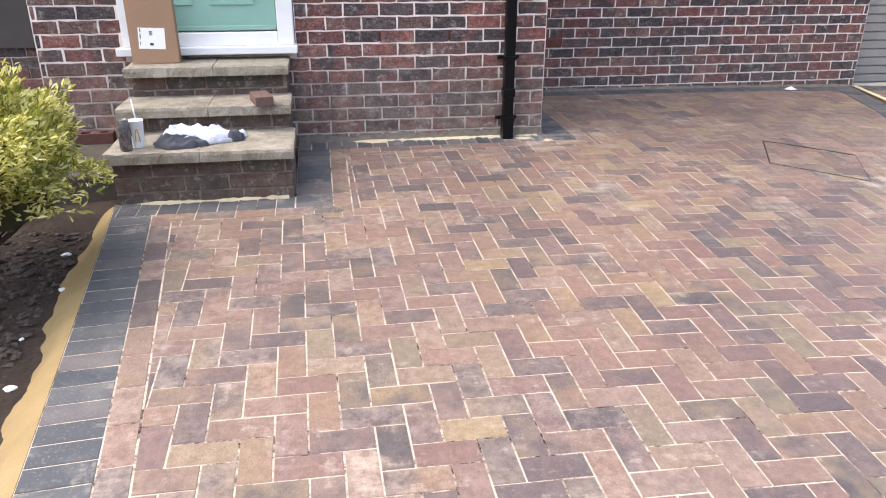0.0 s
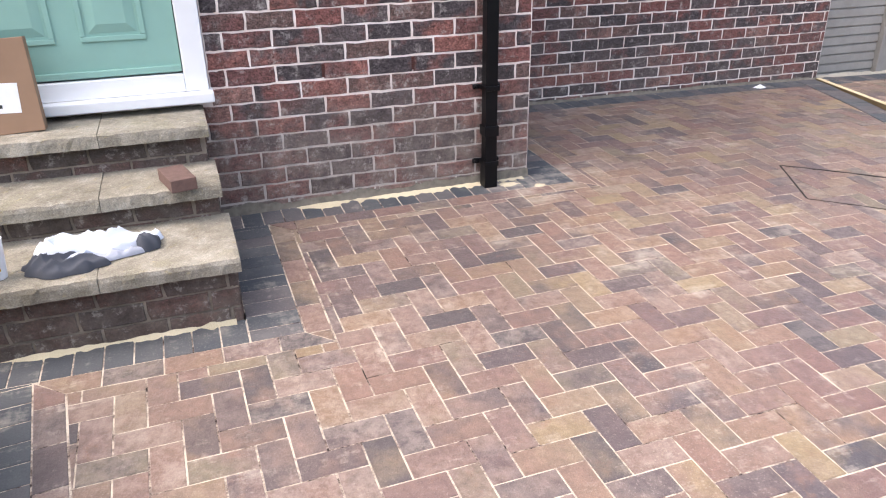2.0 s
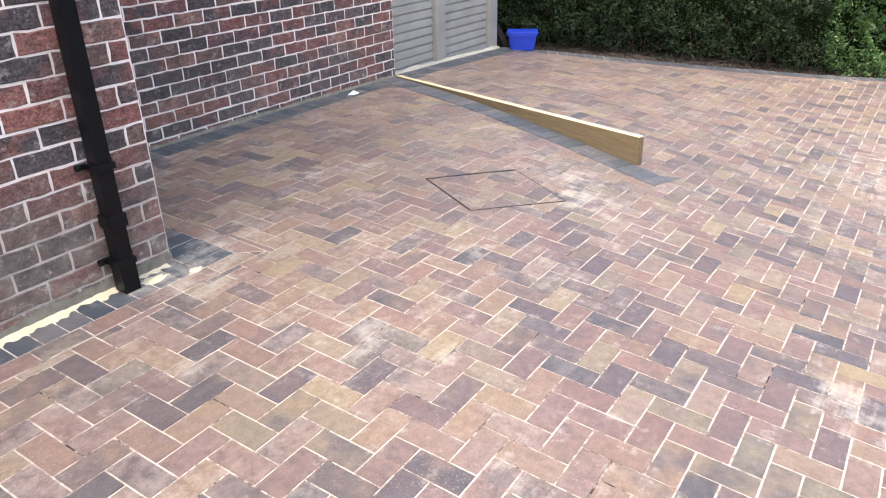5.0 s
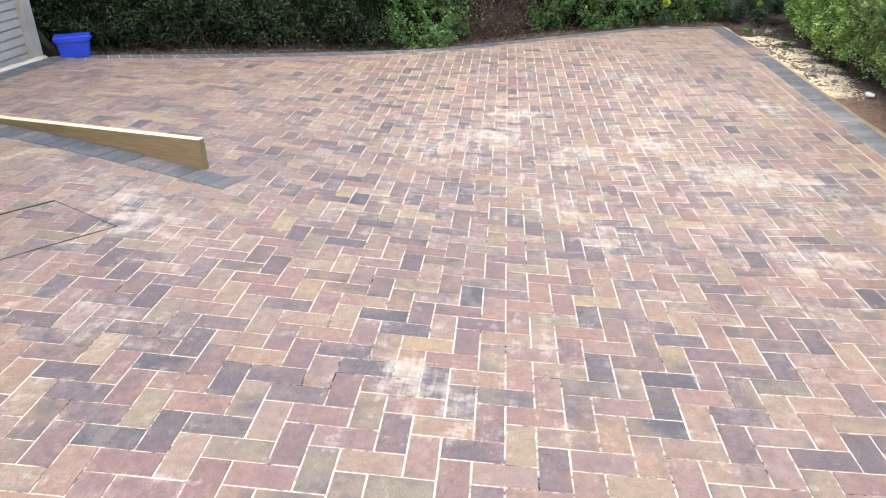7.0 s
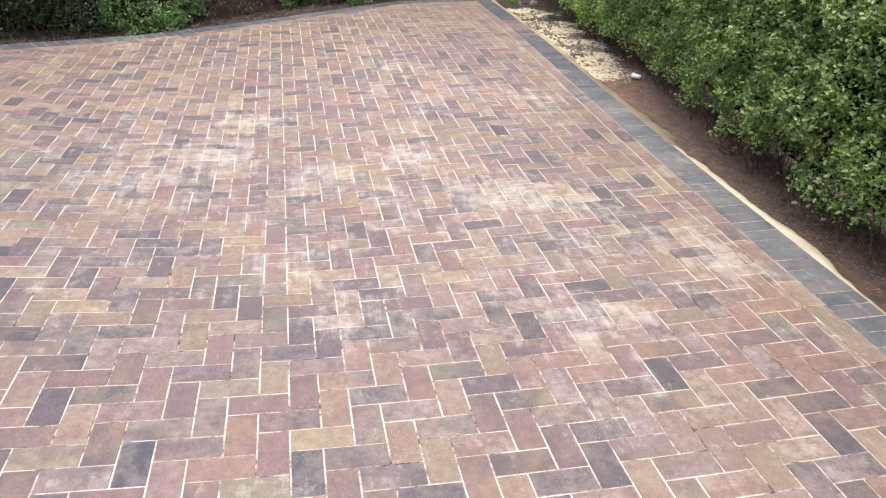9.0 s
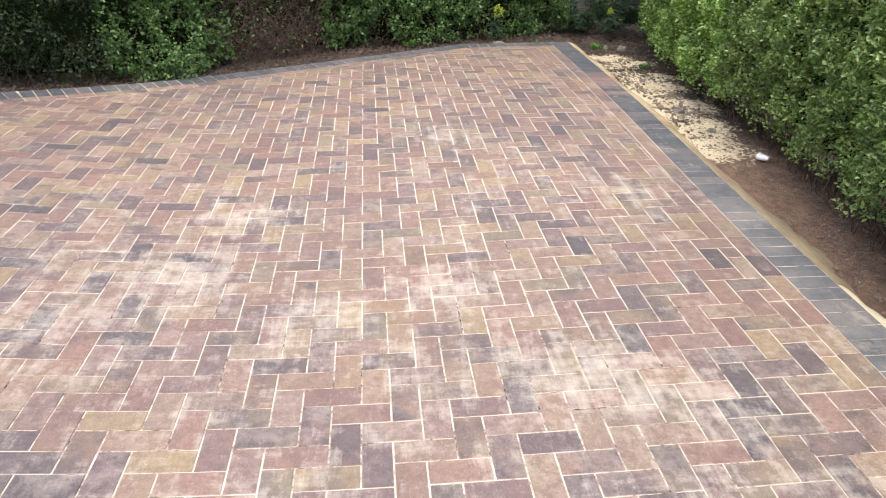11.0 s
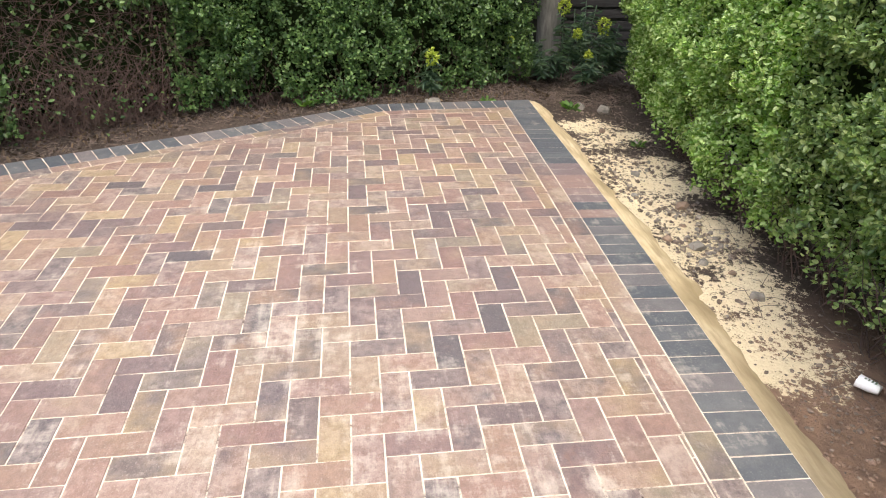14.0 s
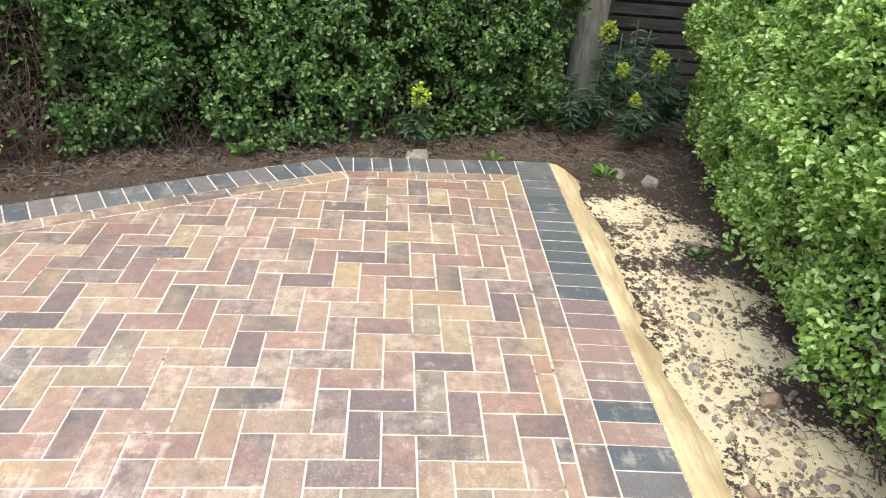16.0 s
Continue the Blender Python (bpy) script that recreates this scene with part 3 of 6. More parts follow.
def wall_block(name, x0, x1, y0, y1, z0, z1, label, holes=()):
    """A wall's mortar body; holes are (x0, x1, z0, z1)."""
    bm = bmesh.new()
    if not holes:
        box(bm, x0, x1, y0, y1, z0, z1)
    else:
        (a, b, c, d), = holes
        box(bm, x0, a, y0, y1, z0, z1)
        box(bm, b, x1, y0, y1, z0, z1)
        box(bm, a, b, y0, y1, z0, c)
        box(bm, a, b, y0, y1, d, z1)
    return tagged(part(name, bm, POINTING), label, "wall", kind="structure")


wall_front = wall_block("wall_front", -1.555, 1.655, 4.9085, 5.2, 0.0, 5.2, "dark red and blue-black brick house wall with pale mortar", [(DOOR_L, DOOR_R, 0.855, 2.95)])
wall_return = wall_block("wall_return", 1.37, 1.655, 5.2, 6.6, 0.0, 5.2, "return of the dark red brick house wall")
wall_side = wall_block("wall_side", 1.655, 5.13, 6.3285, 6.6, 0.0, 5.2, "recessed dark red brick house wall with white pointing")
wall_end = wall_block("wall_end", -1.555, -1.3, 5.2, 6.6, 0.0, 5.2, "end of the dark red brick house wall")


def brick_mesh(name, l, d=0.02):
    """A brick's face with uneven, slightly chipped arrises."""
    a, h, c = l / 2, 0.0745 / 2, 0.0035
    q = [(-a + l * t, -h) for t in (0, 0.27, 0.55, 0.8)] + [(a, -h), (a, 0.0)] + [(a - l * t, h) for t in (0, 0.3, 0.52, 0.78)] + [(-a, h), (-a, 0.0)]
    n = len(q)
    jit = rng.normal(0, 0.0017, (n, 2))
    q = [(x + j[0], z + j[1]) for (x, z), j in zip(q, jit)]
    k = 1 - c / h
    vs = [(x, d, z) for x, z in q] + [(x, c, z) for x, z in q] + [(x * (1 - c / a) + rng.normal(0, 0.0004), rng.normal(0, 0.0005), z * k) for x, z in q]
    fs = [tuple(range(2 * n, 3 * n))] + [(s + i, s + (i + 1) % n, s + n + (i + 1) % n, s + n + i) for s in (0, n) for i in range(n)]
    me = bpy.data.meshes.new(name)
    me.from_pydata(vs, [], fs)
    me.materials.append(BRICK)
    return me


def brick_of(l):
    """One of four bricks of a length."""
    key = (l, int(rng.integers(0, 4)))
    return brick_kinds.get(key) or brick_kinds.setdefault(key, brick_mesh("brick", l))


brick_kinds = {}


def lay_bricks(wall, x0, x1, face, z0, z1, single_to, half=0, turn=0, at=(0, 0), holes=(), shift=0.0):
    """Stretcher bond on a wall's face: single bricks up to a height, the courses above joined."""
    verts, faces = [], []
    row, z = 0, z0
    count = 0
    while z < z1:
        x = x0 - (BRICK_L / 2 if (row + half) % 2 else 0) - shift
        while x < x1 - 0.02:
            a, b = max(x, x0), min(x + BRICK_L, x1)
            x += BRICK_L
            pieces = [(a, b)]
            for ha, hb, hc, hd in holes:
                if z + COURSE > hc + 0.02 and z < hd - 0.02:
                    pieces = [(p, q) for s, e in pieces for p, q in ((s, min(e, ha)), (max(s, hb), e)) if q - p > 0.025]
            for a2, b2 in pieces:
                l = round(b2 - a2 - 0.010, 3)
                if l < 0.02:
                    continue
                j = np.clip(rng.normal(0, 0.0012, 3), -0.002, 0.0018)
                m = pose(at[0], at[1], 0, 0, 0, turn) @ pose((a2 + b2) / 2, face + j[0], z + COURSE / 2 + j[1] * 0.6, 0, j[2] * 160, 0)
                if z < single_to and count < 300:
                    me = brick_of(l)
                    ob = new("brick", me)
                    ob.parent = wall
                    ob.matrix_world = m
                    count += 1
                else:
                    me = brick_of(l)
                    k = len(verts)
                    verts.extend(m @ v.co for v in me.vertices)
                    faces.extend(tuple(k + i for i in p.vertices) for p in me.polygons)
        z += COURSE
        row += 1
    if verts:
        tagged(raw("upper_bricks", verts, faces, BRICK, wall), kind="stuff")


# ---- boundary walls of the far view ----
neighbour = wall_block("wall_neighbour", -6.0, -1.7, 6.3, 6.6, 0.0, 0.74, "dark brick base of the neighbouring building")
bm = bmesh.new()
box(bm, -6.0, -1.7, 6.27, 6.6, 0.74, 4.5)
render_wall = tagged(part("wall_render", bm, plain("grey_render", (0.075, 0.072, 0.068), 0.9, vary=0.1, scale=4, bump=0.3)), "grey rendered wall of the neighbouring building", "wall", kind="structure")


# ---- rest of the place ----
def slab(name, x0, x1, y0, y1, z0, z1, parent, seed):
    """A worn stone tread with a chipped, rounded front edge."""
    bm = bmesh.new()
    bmesh.ops.create_grid(bm, x_segments=int((x1 - x0) / 0.018), y_segments=int((y1 - y0) / 0.018), size=0.5)
    for v in bm.verts:
        v.co = Vector((x0 + (v.co.x + 0.5) * (x1 - x0), y0 + (v.co.y + 0.5) * (y1 - y0), z1))
    rim = [e for e in bm.edges if e.is_boundary]
    top = set(bm.verts)
    r = bmesh.ops.extrude_edge_only(bm, edges=rim)
    low = [g for g in r["geom"] if isinstance(g, bmesh.types.BMVert)]
    for v in low:
        v.co.z = z1 - 0.02
    rim2 = [g for g in r["geom"] if isinstance(g, bmesh.types.BMEdge)]
    r2 = bmesh.ops.extrude_edge_only(bm, edges=rim2)
    for g in r2["geom"]:
        if isinstance(g, bmesh.types.BMVert):
            g.co.z = z0
    outer = x0 if x0 < -0.7 else x1
    for v in bm.verts:
        edge = min(v.co.x - x0, x1 - v.co.x, v.co.y - y0)
        k = noise.noise(v.co * 22 + Vector((seed, 0, 0)))
        k2 = noise.noise(v.co * 60 + Vector((0, seed, 0)))
        if v in top:
            v.co.z += 0.003 * k2 + 0.002 * k
            if edge < 0.004 and (v.co.y < y0 + 0.004 or abs(v.co.x - outer) < 0.004):
                v.co.z -= 0.003 + 0.005 * abs(k)
        if v.co.y < y0 + 0.004:
            v.co.y += 0.006 * k + 0.003 * k2 + (0.004 if v in top else 0)
    bmesh.ops.recalc_face_normals(bm, faces=bm.faces)
    return part(name, bm, STONE, parent)


def soiled(l):
    """A brick of the steps, which are dirtier than the wall."""
    if l not in step_kinds:
        me = brick_mesh("brick", l)
        me.materials.clear()
        me.materials.append(STEP_BRICK)
        step_kinds[l] = me
    return step_kinds[l]


step_kinds = {}

# ---- front steps ----
steps = thing("front_steps", "three worn stone-topped brick steps up to the front door", "steps")
STEPS = [(-0.955, -0.028, 3.888, 4.30, 0.10, 0.447, 3.838, 0.508), (-0.965, -0.045, 4.30, 4.60, 0.10, 0.598, 4.245, 0.657), (-0.96, -0.055, 4.585, 4.90, 0.10, 0.775, 4.528, 0.833)]
for i, (x0, x1, y0, y1, z0, z1, nose, top) in enumerate(STEPS):
    bm = bmesh.new()
    box(bm, x0 + 0.006, x1 - 0.006, y0 + 0.007, y1 + 0.02, z0, z1)
    riser = part("riser", bm, STEP_MORTAR, steps, "mortared brick riser")
    z = z1 - 0.078
    k = i
    while z > z0 + 0.06:
        x = x0 - (0.1 if k % 2 else 0.03)
        while x < x1 - 0.03:
            a, b = max(x, x0), min(x + BRICK_L, x1)
            x += BRICK_L
            if b - a > 0.04:
                ob = new("brick", soiled(round(b - a - 0.012, 3)))
                ob.parent = riser
                ob.matrix_world = pose((a + b) / 2, y0 + rng.normal(0, 0.001), z + 0.0367)
        # the flank towards the house wall
        for yy in np.arange(y0 + 0.02, y1, BRICK_L):
            l = round(min(BRICK_L, y1 - yy + 0.02) - 0.012, 3)
            if l > 0.05:
                ob = new("brick", soiled(l))
                ob.parent = riser
                ob.matrix_world = pose(x1, yy + l / 2, z + 0.0367, 0, 0, 90)
        z -= COURSE
        k += 1
    split = -0.50 + 0.01 * i
    slab("tread", x0 - 0.022, split - 0.0012, nose, y1 + 0.01, z1 + 0.001, top, steps, 3.0 * i)
    slab("tread", split + 0.0012, x1 + 0.012, nose + 0.002, y1 + 0.01, z1 + 0.001, top - 0.002, steps, 3.0 * i + 1.5)
bm = bmesh.new()
box(bm, -1.5, -0.985, 4.1, 4.9, 0.0, 0.33, 0.02)
tagged(part("low_plinth", bm, plain("dark_concrete", (0.06, 0.052, 0.042), 0.9, vary=0.35, scale=12, bump=0.4)), "low weathered concrete plinth beside the steps", "plinth")

# ---- loose perforated brick lying at the foot of the wall ----
bm = bmesh.new()
for a, b, c, d in ((-0.11, 0.11, -0.05, -0.026), (-0.11, 0.11, 0.026, 0.05), (-0.11, -0.078, -0.026, 0.026), (-0.028, 0.028, -0.026, 0.026), (0.078, 0.11, -0.026, 0.026)):
    box(bm, a, b, c, d, 0, 0.065)
box(bm, -0.078, -0.028, -0.026, 0.026, 0, 0.02)
box(bm, 0.028, 0.078, -0.026, 0.026, 0, 0.02)
hollow = tagged(part("perforated_brick", bm, plain("red_clay", (0.105, 0.045, 0.037), 0.9, vary=0.25, scale=30, bump=0.3)), "dull red perforated brick lying on the plinth by the wall", "brick")
hollow.matrix_world = pose(-1.28, 4.83, 0.331, 0, 0, 4)

# ---- front door ----
door = thing("door_1", "closed teal panelled front door in a white plastic frame", "door", kind="structure")
bm = bmesh.new()
box(bm, DOOR_L - 0.03, DOOR_R + 0.012, 4.79, 4.95, 0.862, 0.908, 0.006)
part("sill", bm, UPVC, door, "white plastic door sill")
for x0, x1 in ((DOOR_L + 0.004, DOOR_L + 0.075), (DOOR_R - 0.105, DOOR_R - 0.004)):
    bm = bmesh.new()
    box(bm, x0, x1, 4.848, 4.93, 0.909, 2.94, 0.006)
    part("jamb", bm, UPVC, door)
bm = bmesh.new()
box(bm, DOOR_L + 0.0755, DOOR_R - 0.1055, 4.85, 4.93, 0.909, 0.990, 0.006)
part("bottom_rail", bm, UPVC, door)
bm = bmesh.new()
box(bm, DOOR_L + 0.0755, DOOR_R - 0.1055, 4.85, 4.93, 2.86, 2.94, 0.006)
part("head_rail", bm, UPVC, door)
bm = bmesh.new()
box(bm, DOOR_L + 0.079, DOOR_R - 0.109, 4.874, 4.92, 0.996, 2.855, 0.004)
leaf = part("door_leaf", bm, TEAL, door)
bm = bmesh.new()
box(bm, DOOR_L + 0.082, DOOR_R - 0.112, 4.862, 4.8735, 0.999, 1.028, 0.004)
part("weather_bar", bm, TEAL, leaf)
for x0, x1 in ((-0.865, -0.60), (-0.50, -0.235)):
    for z0, z1 in ((1.15, 1.72), (1.84, 2.62)):
        bm = bmesh.new()
        # moulded frame with a raised, bevelled field
        for a, b, c, d in ((x0, x1, z0, z0 + 0.022), (x0, x1, z1 - 0.022, z1), (x0, x0 + 0.022, z0 + 0.0225, z1 - 0.0225), (x1 - 0.022, x1, z0 + 0.0225, z1 - 0.0225)):
            box(bm, a, b, 4.866, 4.8735, c, d, 0.003)
        ring = []
        for inset, y in ((0.034, 4.8732), (0.072, 4.863), (0.078, 4.863)):
            ring.append([bm.verts.new((px, y, pz)) for px, pz in ((x0 + inset, z0 + inset), (x1 - inset, z0 + inset), (x1 - inset, z1 - inset), (x0 + inset, z1 - inset))])
        for a, b in zip(ring, ring[1:]):
            for i in range(4):
                bm.faces.new((a[i], a[(i + 1) % 4], b[(i + 1) % 4], b[i]))
        bm.faces.new(ring[-1])
        part("door_panel", bm, TEAL, leaf)
bm = bmesh.new()
box(bm, DOOR_L, DOOR_R, 5.0, 5.15, 0.6, 2.95)
tagged(part("hall_closure", bm, plain("dark_reveal", (0.05, 0.05, 0.05), 0.9)), "dark closure behind the front door", "wall", kind="structure")

# ---- parcel leaning on the door ----
parcel = thing("parcel", "brown cardboard parcel with a white label leaning on the door", "box", (-0.815, 4.665, 0.835), 2)
lean = pose(0, 0, 0, -7, 0, 0) @ pose(0, 0, 0, 0, -1.5, 0)
bm = bmesh.new()
box(bm, -0.134, 0.134, -0.0, 0.085, 0.0, 0.375, 0.003, lean)
carton = part("carton", bm, CARD, parcel)
bm = bmesh.new()
box(bm, -0.134, 0.134, 0.030, 0.055, 0.3752, 0.3758, 0, lean)
part("tape", bm, plain("parcel_tape", (0.36, 0.24, 0.14), 0.3), carton, "brown tape")
bm = bmesh.new()
box(bm, -0.092, 0.058, -0.0012, -0.0004, 0.085, 0.205, 0, lean @ pose(0, 0, 0, 0, 4, 0))
ticket = part("label", bm, PAPER, carton, "white shipping label")
for x, z, w, h in ((-0.03, 0.185, 0.018, 0.004), (-0.03, 0.178, 0.018, 0.003), (-0.03, 0.171, 0.018, 0.005), (-0.03, 0.164, 0.018, 0.003), (-0.028, 0.112, 0.02, 0.014), (-0.083, 0.19, 0.005, 0.022), (-0.083, 0.155, 0.005, 0.03), (-0.083, 0.115, 0.004, 0.02)):
    bm = bmesh.new()
    box(bm, x, x + w, -0.0022, -0.0014, z - h / 2, z + h / 2, 0, lean @ pose(0, 0, 0, 0, 4, 0))
    part("printed_bar", bm, INK, ticket)

# ---- drinks can ----
can = thing("drinks_can", "tall grey metal drinks can standing on the step", "can", (-0.868, 3.905, 0.509), 20)
bm = bmesh.new()
lathe(bm, [(0.023, 0.0), (0.0295, 0.006), (0.031, 0.012), (0.031, 0.145), (0.0265, 0.158), (0.0268, 0.162), (0.025, 0.1625), (0.0245, 0.158)], 28)
part("body", bm, plain("can_metal", (0.2, 0.185, 0.19), 0.35, 0.7, vary=0.75, scale=42), can, "grey printed can body", True)
bm = bmesh.new()
box(bm, -0.004, 0.012, -0.006, 0.006, 0.1592, 0.1605, 0.0005)
part("ring_pull", bm, plain("bare_aluminium", (0.6, 0.6, 0.6), 0.3, 1.0), can)

# ---- paper cup ----
cup = thing("paper_cup", "white paper drinks cup with a yellow mark and a straw", "cup", (-0.822, 3.968, 0.509), -15)
bm = bmesh.new()
lathe(bm, [(0.029, 0.0), (0.0295, 0.003), (0.041, 0.142), (0.0425, 0.144), (0.0405, 0.145), (0.0395, 0.139), (0.0, 0.139)], 32)
part("cup_wall", bm, PAPER, cup, smooth=True)
bm = bmesh.new()
tube(bm, [(0.004, 0.006, 0.137), (-0.002, 0.008, 0.18), (-0.008, 0.01, 0.248)], (0.0036, 0.0036), 8)
part("straw", bm, PAPER, cup, "white straw", True)
bm = bmesh.new()
pts = []
for s in np.linspace(0, 1, 9):
    z = 0.035 + 0.07 * math.sin(s * math.pi) ** 0.7
    a = math.radians(-78 + 36 * s)
    r = 0.0295 + 0.0115 * (z / 0.142) + 0.0006
    pts.append((r * math.cos(a), r * math.sin(a), z))
tube(bm, pts, (0.0028, 0.0028), 5)
part("yellow_mark", bm, plain("yellow_print", (0.75, 0.42, 0.02), 0.6), cup, "yellow curved mark", True)
DARKPRINT = plain("dark_print", (0.08, 0.02, 0.02), 0.7)
for i in range(3):
    bm = bmesh.new()
    a = math.radians(-112)
    z = 0.075 + i * 0.012
    r = 0.0295 + 0.0115 * (z / 0.142) + 0.0006
    box(bm, -0.001, 0.001, -0.006, 0.006, -0.004, 0.004, 0, pose(r * math.cos(a), r * math.sin(a), z, 0, 0, -112))
    part("printed_bar", bm, DARKPRINT, cup)


# ---- crumpled shirt ----
def cloth(name, cx, cy, z, rx, ry, h, seed, material, parent, label, turn=0, lobes=3, crease=1.0):
    bm = bmesh.new()
    n, m = 96, 26
    rings = [[] for _ in range(m + 1)]
    for j in range(m + 1):
        t = j / m
        for i in range(n):
            a = 2 * math.pi * i / n
            edge = 1 + 0.10 * math.sin(lobes * a + seed) + 0.07 * math.sin((lobes * 2 + 1) * a + 2 * seed)
            x, y = rx * t * edge * math.cos(a), ry * t * edge * math.sin(a)
            u, w = x * math.cos(seed) + y * math.sin(seed), y * math.cos(seed) - x * math.sin(seed)
            bent = 5.0 * noise.noise(Vector((x * 7 + seed, y * 7, seed))) + 2.0 * noise.noise(Vector((x * 19, y * 19 + seed, 3.0)))
            fold = 1.1 - 2.1 * abs(math.sin(w * 52 * crease + 0.5 * bent)) ** 0.8 + 0.5 * (1 - 2 * abs(math.sin(u * 30 * crease + 0.8 * bent)))
            slump = 0.85 + 0.55 * noise.noise(Vector((x * 8, y * 8, 2 * seed)))
            dome = math.sqrt(max(0, 1 - t ** 4))
            zz = max(0.0015, h * dome * slump * (0.78 + 0.17 * fold))
            if t > 0.97:
                zz = 0.001
            rings[j].append(bm.verts.new((x, y, zz)))
    for a, b in zip(rings, rings[1:]):
        for i in range(n):
            bm.faces.new((a[i], a[(i + 1) % n], b[(i + 1) % n], b[i]))
    bmesh.ops.remove_doubles(bm, verts=bm.verts, dist=1e-5)
    bmesh.ops.recalc_face_normals(bm, faces=bm.faces)
    bmesh.ops.transform(bm, matrix=pose(cx, cy, z, 0, 0, turn), verts=bm.verts)
    return part(name, bm, material, parent, label, True)


def fabric(name, color):
    s = Shader(name, 0.95, spec=0.1)
    c = s.mix(s.ramp(s.noise(40.0, 4), [(0.35, 0.0), (0.7, 0.3)]), color, tuple(v * 0.7 for v in color))
    s.bump(s.noise(220.0, 3), 0.3, 0.002)
    return s.done(c)


shirt = thing("shirt", "crumpled white and dark grey shirt lying on the step", "clothing", (-0.53, 4.02, 0.509))
cloth("white_cloth", 0.02, 0.055, 0.002, 0.215, 0.085, 0.115, 0.25, fabric("white_cotton", (0.62, 0.66, 0.74)), shirt, "crumpled white cotton", 7, 2, 0.55)
cloth("grey_cloth", -0.085, -0.06, 0.0, 0.14, 0.07, 0.076, 0.5, fabric("grey_cotton", (0.075, 0.08, 0.095)), shirt, "crumpled dark grey cotton", -8, 3, 1.3)
cloth("grey_sleeve", 0.20, 0.035, 0.0, 0.045, 0.05, 0.078, 0.9, bpy.data.materials["grey_cotton"], shirt, "dark grey sleeve", 40, 2, 0.9)
cloth("pale_fold", -0.045, -0.055, 0.028, 0.06, 0.022, 0.03, 6.6, fabric("pale_cotton", (0.45, 0.49, 0.58)), shirt, "pale grey fold", 18, 2, 1.2)
cloth("grey_hem", 0.08, -0.015, 0.0, 0.14, 0.035, 0.034, 2.2, fabric("mid_grey_cotton", (0.34, 0.36, 0.42)), shirt, "grey shaded hem", 14, 2, 1.0)

# ---- loose paving block ----
bm = bmesh.new()
box(bm, -0.05, 0.05, -0.1, 0.1, 0, 0.05, 0.003)
loose = tagged(part("loose_block", bm, plain("red_block", (0.135, 0.08, 0.066), 0.85, vary=0.2, scale=40, bump=0.3)), "loose red paving block lying on the step", "paving block")
loose.matrix_world = pose(-0.195, 4.30, 0.658, 0, 0, 14)

# ---- downpipe ----
pipe = thing("downpipe", "black square plastic rainwater downpipe fixed to the wall", "downpipe", (1.392, 4.84, 0))
bm = bmesh.new()
box(bm, -0.0325, 0.0325, -0.0325, 0.0325, 0.40, 5.1, 0.005)
part("upper_pipe", bm, BLACK, pipe)
bm = bmesh.new()
box(bm, -0.0365, 0.0365, -0.0365, 0.0365, 0.255, 0.40, 0.005)
part("lower_pipe", bm, BLACK, pipe)
bm = bmesh.new()
box(bm, -0.040, 0.040, -0.040, 0.040, 0.545, 0.60, 0.004)
part("socket", bm, BLACK, pipe)
for z in (0.392, 0.80, 2.3, 4.2):
    bm = bmesh.new()
    box(bm, -0.041, 0.041, -0.041, 0.041, z - 0.013, z + 0.013, 0.003)
    box(bm, -0.075, 0.075, 0.041, 0.061, z - 0.012, z + 0.012, 0.004)
    clip = part("bracket", bm, BLACK, pipe)
    for sx in (-0.066, 0.066):
        bm = bmesh.new()
        lathe(bm, [(0.009, 0.0), (0.009, 0.006), (0.006, 0.009)], 10, pose(sx, 0.041, z, 90, 0, 0))
        part("screw", bm, BLACK, clip)

# ---- air brick ----
vent = thing("air_brick", "terracotta air brick with slots set in the wall", "air brick", (2.12, 6.322, 0.705))
bm = bmesh.new()
for a, b, c, d in ((-0.11, 0.11, -0.036, -0.028), (-0.11, 0.11, 0.028, 0.036), (-0.11, -0.102, -0.028, 0.028), (0.102, 0.11, -0.028, 0.028)):
    box(bm, a, b, -0.004, 0.02, c, d)
TERRA = plain("terracotta", (0.17, 0.055, 0.042), 0.85, vary=0.2)
part("frame", bm, TERRA, vent)
for i in range(4):
    bm = bmesh.new()
    box(bm, -0.1015, 0.1015, -0.003, 0.016, -0.024 + i * 0.014, -0.017 + i * 0.014, 0.001)
    part("slat", bm, TERRA, vent)

# ---- weep vents in upright joints of the wall ----
WEEP = plain("brown_plastic", (0.09, 0.03, 0.025), 0.6)
for x in (0.538, 0.995):
    weep = thing("weep_vent", "narrow brown plastic weep vent in a wall joint", "vent", (x, 4.905, 0.945), group="weep vents in the wall")
    bm = bmesh.new()
    box(bm, -0.0065, -0.0045, -0.004, 0.004, -0.033, 0.033)
    box(bm, 0.0045, 0.0065, -0.004, 0.004, -0.033, 0.033)
    box(bm, -0.0044, 0.0044, 0.001, 0.004, -0.033, 0.033)
    part("frame", bm, WEEP, weep)
    for k in range(6):
        bm = bmesh.new()
        box(bm, -0.0044, 0.0044, -0.004, 0.0005, -0.029 + k * 0.0105, -0.024 + k * 0.0105)
        part("slat", bm, WEEP, weep)

